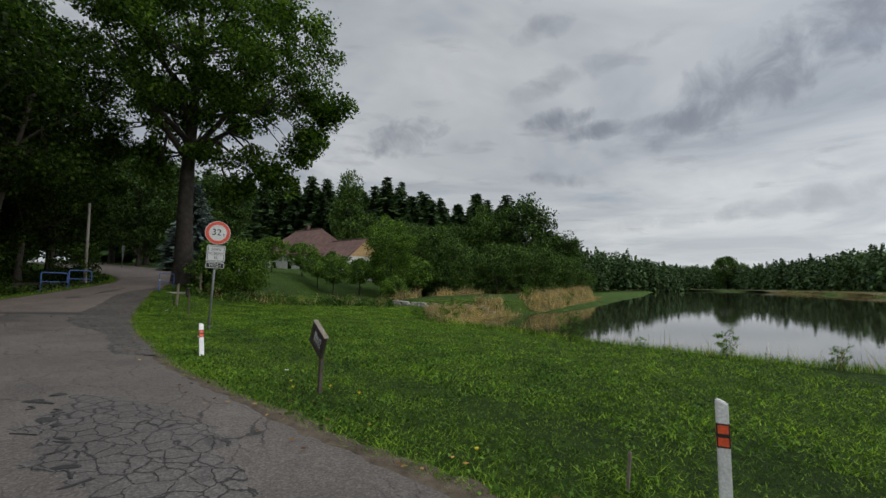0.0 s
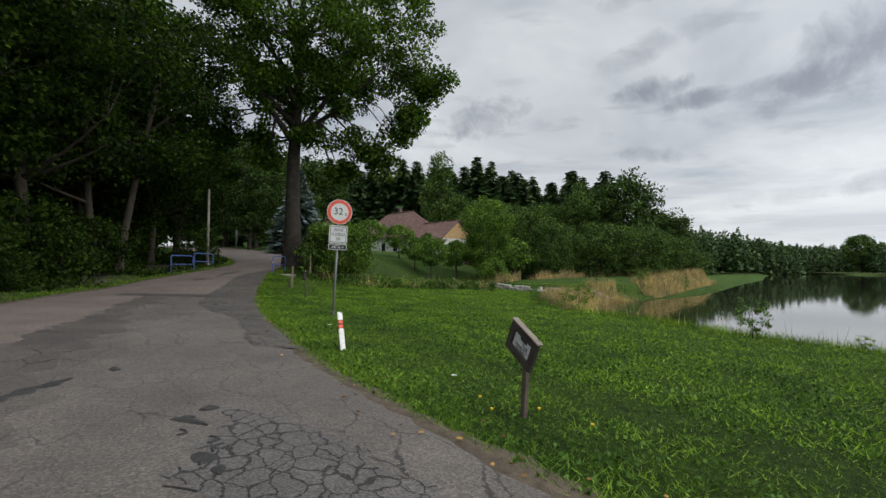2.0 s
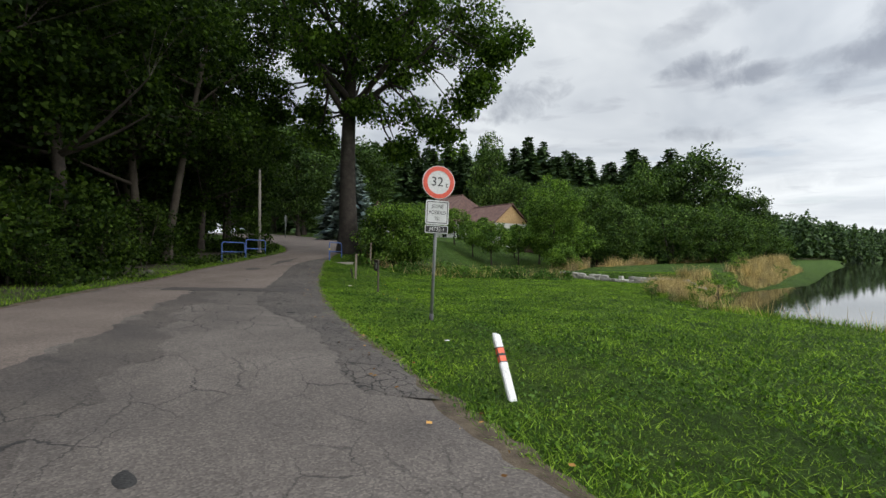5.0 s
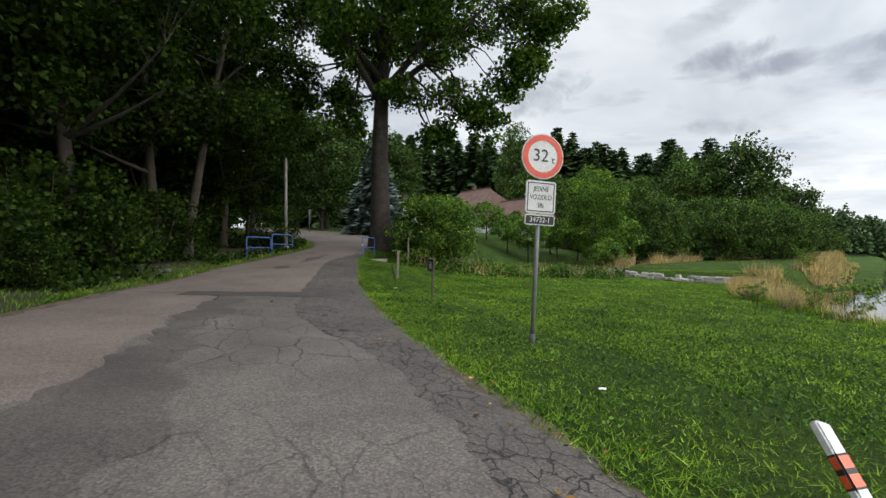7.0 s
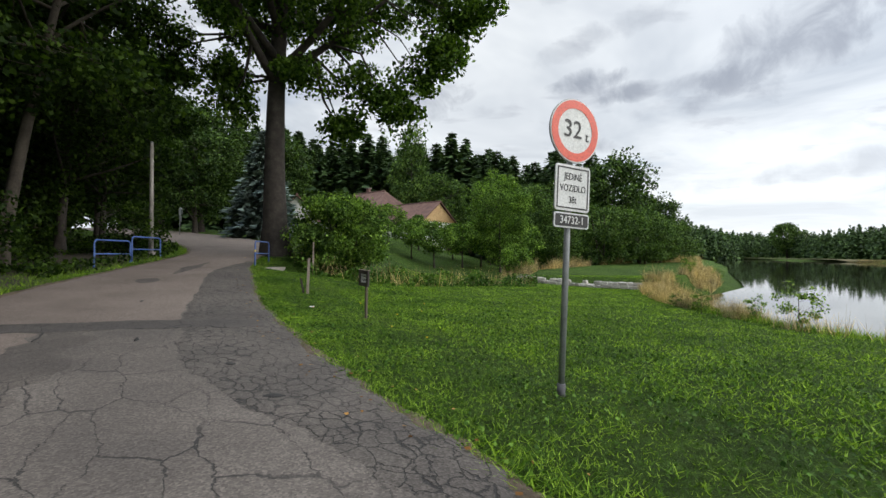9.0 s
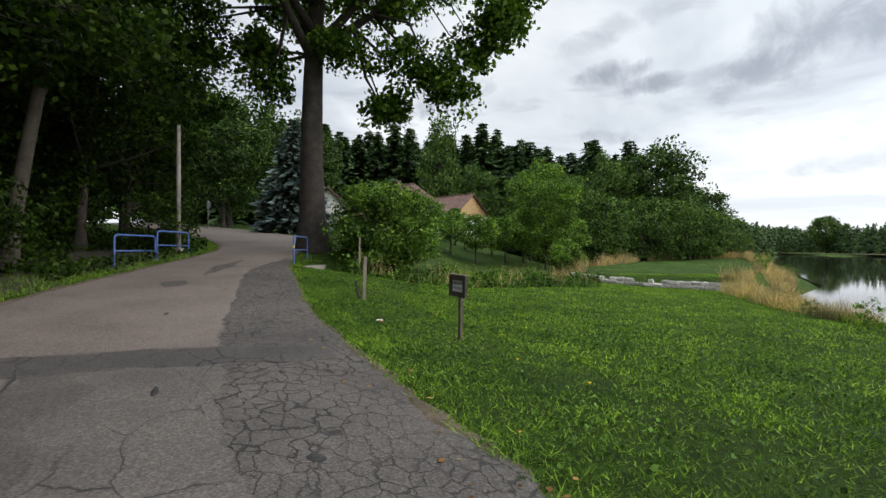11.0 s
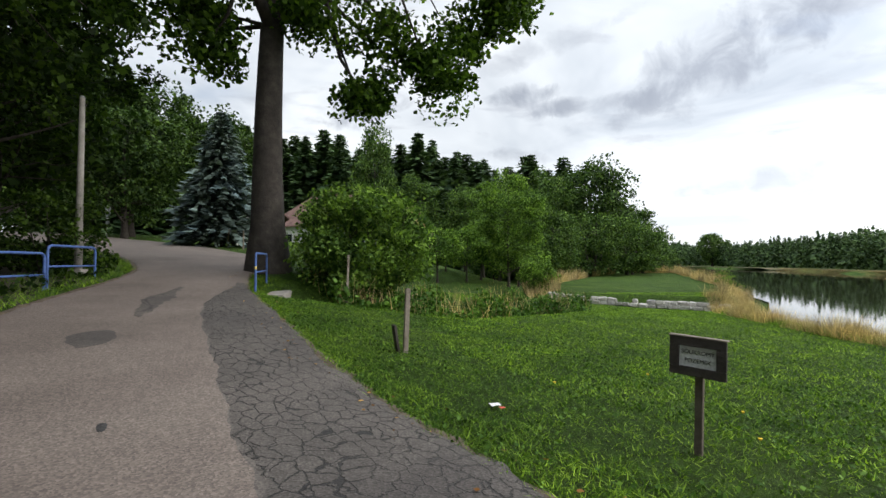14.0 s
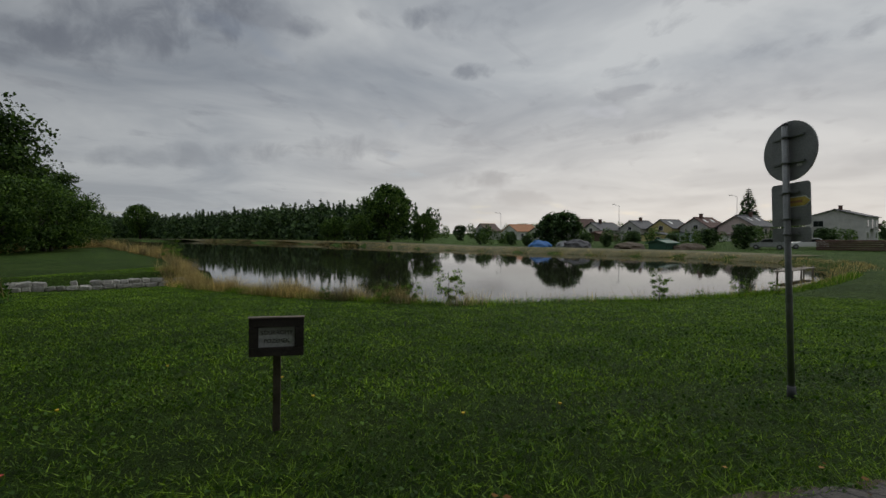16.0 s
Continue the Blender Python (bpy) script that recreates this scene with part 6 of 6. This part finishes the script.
def grass():
    def side(x, y):
        return ~inside(x, y, ROAD_LOOP) & (signed(x, y, POND) > 0.9)
    # the lawn beside the road
    p, rng = scatter(1100000, (-18, 8), (-1, 30), lambda x, y: (lambda d: side(x, y) & (d < 7.5) & (np.random.default_rng(1).uniform(size=len(x)) < 1.15 * np.exp(-d / 3.2)))(line_distance(x, y, RIGHT_EDGE[::4])), 61)
    p = p[p[:, 0] > np.interp(p[:, 1], [q[1] for q in RIGHT_EDGE], [q[0] for q in RIGHT_EDGE])]
    near = np.exp(-line_distance(p[:, 0], p[:, 1], RIGHT_EDGE[::4]) / 0.5)
    tuft = 0.8 + 0.35 * np.sin(3.1 * p[:, 0]) * np.sin(2.7 * p[:, 1] + 1) + 0.4 * np.sin(9.3 * p[:, 0] + 2 * np.sin(3 * p[:, 1])) * np.sin(8.1 * p[:, 1] + 2 * np.sin(4 * p[:, 0]))
    ob = part_mesh("lawn_grass", loose_faces("lawn_grass", blades(with_z(p), 0.036 * tuft + 0.04 * near, rng.uniform(0.006, 0.014, len(p)), rng, 1.2), M_GRASS))
    tagged(ob, "short mown green grass blades", "grass", kind="stuff")
    # wider lawn, coarser
    p, rng = scatter(330000, (-12, 8), (-1, 40), lambda x, y: side(x, y) & (line_distance(x, y, RIGHT_EDGE[::4]) > 2.5), 62)
    p = p[p[:, 0] > np.interp(p[:, 1], [q[1] for q in RIGHT_EDGE], [q[0] for q in RIGHT_EDGE])]
    ob = part_mesh("lawn_grass", loose_faces("lawn_grass", blades(with_z(p), 0.04 + 0.022 * np.sin(6.1 * p[:, 0] + 2 * np.sin(2 * p[:, 1])) * np.sin(5.3 * p[:, 1]), rng.uniform(0.012, 0.026, len(p)), rng, 1.0), M_GRASS))
    tagged(ob, "mown grass tufts farther down the lawn", "grass", kind="stuff")
    # clover and plantain leaves
    p, rng = scatter(60000, (-17, 4), (0, 28), lambda x, y: (lambda d: side(x, y) & (d < 6) & (np.sin(1.7 * x) * np.sin(1.9 * y + 0.6) > -0.15))(line_distance(x, y, RIGHT_EDGE[::4])), 63)
    p = p[p[:, 0] > np.interp(p[:, 1], [q[1] for q in RIGHT_EDGE], [q[0] for q in RIGHT_EDGE])]
    at = with_z(p, 0.035)
    ob = part_mesh("clover", loose_faces("clover", leaf_corners(at, np.zeros_like(at), 0.045, rng, 0.42, 0.0), M_CLOVER))
    tagged(ob, "low clover and weed leaves in the lawn", "weeds", kind="stuff")
    # the wood's verge
    p, rng = scatter(220000, (-26, -6), (-4, 36), lambda x, y: ~inside(x, y, ROAD_LOOP) & (line_distance(x, y, LEFT_EDGE[::4]) < 2.2) & (np.random.default_rng(2).uniform(size=len(x)) < 1.3 * np.exp(-line_distance(x, y, LEFT_EDGE[::4]) / 1.1)), 64)
    p = p[p[:, 0] < np.interp(p[:, 1], [q[1] for q in LEFT_EDGE], [q[0] for q in LEFT_EDGE])]
    ob = part_mesh("verge_grass", loose_faces("verge_grass", blades(with_z(p, 0.02), np.full(len(p), 0.11), np.full(len(p), 0.014), rng, 0.7), M_GRASS))
    tagged(ob, "long uncut green grass on the wood's verge", "grass", kind="stuff")
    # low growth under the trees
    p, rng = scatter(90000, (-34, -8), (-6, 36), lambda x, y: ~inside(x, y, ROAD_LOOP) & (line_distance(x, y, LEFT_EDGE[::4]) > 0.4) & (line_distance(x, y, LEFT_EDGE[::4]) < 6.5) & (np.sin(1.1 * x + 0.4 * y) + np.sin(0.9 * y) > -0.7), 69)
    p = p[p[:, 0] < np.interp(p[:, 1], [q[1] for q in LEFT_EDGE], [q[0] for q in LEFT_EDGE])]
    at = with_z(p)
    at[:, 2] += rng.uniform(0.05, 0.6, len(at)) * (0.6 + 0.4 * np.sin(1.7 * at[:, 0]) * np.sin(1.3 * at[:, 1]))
    ob = part_mesh("undergrowth", loose_faces("undergrowth", leaf_corners(at, np.zeros_like(at), 0.16, rng, 0.36, 0.1), M_LEAF_WOOD_SHADED))
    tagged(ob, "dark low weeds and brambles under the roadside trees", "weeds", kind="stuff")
    # dry grass along the shore and the terrace
    p, rng = band(NEAR_SHORE[:6], 60000, 2.0, lambda x, y: (lambda d: (d < 2.0) & (d > -0.3))(signed(x, y, POND)) & (np.sin(1.3 * x + 0.8 * y) + 0.5 * np.sin(2.9 * y) > -0.7), 65)
    ob = part_mesh("shore_grass", loose_faces("shore_grass", blades(with_z(p), 0.46 + 0.18 * np.sin(0.9 * p[:, 0] + 1.7 * p[:, 1]), np.full(len(p), 0.012), rng, 0.35), M_STRAW))
    tagged(ob, "dry straw-coloured grass at the pond's edge", "grass", kind="stuff")
    p, rng = band(NEAR_SHORE, 90000, 2.0, lambda x, y: (lambda d: (d < 1.9) & (d > -0.2))(signed(x, y, POND)), 71)
    ob = part_mesh("shore_grass", loose_faces("shore_grass", blades(with_z(p), np.full(len(p), 0.20), np.full(len(p), 0.014), rng, 0.5), M_GRASS))
    tagged(ob, "uncut green grass at the pond's edge", "grass", kind="stuff")
    keep = rng.uniform(size=len(p)) < 0.035
    ob = part_mesh("shore_stalks", loose_faces("shore_stalks", blades(with_z(p[keep]), np.full(keep.sum(), 0.5), np.full(keep.sum(), 0.016), rng, 0.25), M_STRAW))
    tagged(ob, "single dry stalks along the pond's edge", "grass", kind="stuff")
    p, rng = band([(4.2, 36.6), *TERRACE[3:], (-4.2, 41.2)], 60000, 1.6, lambda x, y: (signed(x, y, POND) > -0.3) & (np.abs(signed(x, y, TERRACE) - 0.3) < 1.0) & (np.sin(0.7 * x) + np.sin(0.6 * y) > -1.2), 66)
    ob = part_mesh("terrace_grass", loose_faces("terrace_grass", blades(with_z(p), 0.75 + 0.25 * np.sin(0.8 * p[:, 0] + p[:, 1]), np.full(len(p), 0.024), rng, 0.25), M_STRAW))
    tagged(ob, "tall dry straw-coloured grass round the terrace", "grass", kind="stuff")
    p, rng = band(FAR_BANK, 45000, 2.0, lambda x, y: (signed(x, y, POND) > -0.2) & (signed(x, y, POND) < 2.0), 70)
    ob = part_mesh("far_bank_grass", loose_faces("far_bank_grass", blades(with_z(p), np.full(len(p), 0.26), np.full(len(p), 0.028), rng, 0.5), M_STRAW))
    tagged(ob, "pale dry grass along the far bank", "grass", kind="stuff")
    # weeds of the ditch
    p, rng = scatter(110000, (-17, 1), (26, 40), lambda x, y: (line_distance(x, y, DITCH) < 1.9) & (np.hypot(x + 16.3, y - 27.9) > 2.1), 67)
    at = with_z(p, 0.0)
    at[:, 2] += rng.uniform(0.05, 0.75, len(at)) * (0.6 + 0.4 * np.sin(1.9 * at[:, 0] + 1.1 * at[:, 1]))
    ob = part_mesh("ditch_weeds", loose_faces("ditch_weeds", leaf_corners(at, np.zeros_like(at), 0.13, rng, 0.4, 0.1), M_CLOVER))
    tagged(ob, "dense green nettles and weeds along the ditch", "weeds", kind="stuff")
    keep = rng.uniform(size=len(p)) < 0.05
    ob = part_mesh("ditch_stalks", loose_faces("ditch_stalks", blades(with_z(p[keep]), np.full(keep.sum(), 0.9), np.full(keep.sum(), 0.02), rng, 0.3), M_STRAW))
    tagged(ob, "dry brown stalks along the ditch", "weeds", kind="stuff")
    # fallen leaves along the asphalt's edge
    p, rng = scatter(90000, (-20, 4), (0, 32), lambda x, y: (line_distance(x, y, RIGHT_EDGE[::4]) < 0.5) & (np.random.default_rng(4).uniform(size=len(x)) < 0.06), 68)
    at = with_z(p, 0.052)
    c = leaf_corners(at, np.zeros_like(at), 0.06, rng, 0.42, 0.0)
    c[:, :, 2] = at[:, None, 2] + 0.25 * (c[:, :, 2] - at[:, None, 2]) + 0.008
    ob = part_mesh("fallen_leaves", loose_faces("fallen_leaves", c, M_DRY_LEAF))
    tagged(ob, "dry fallen leaves along the asphalt's edge", "leaves", kind="stuff")


grass()
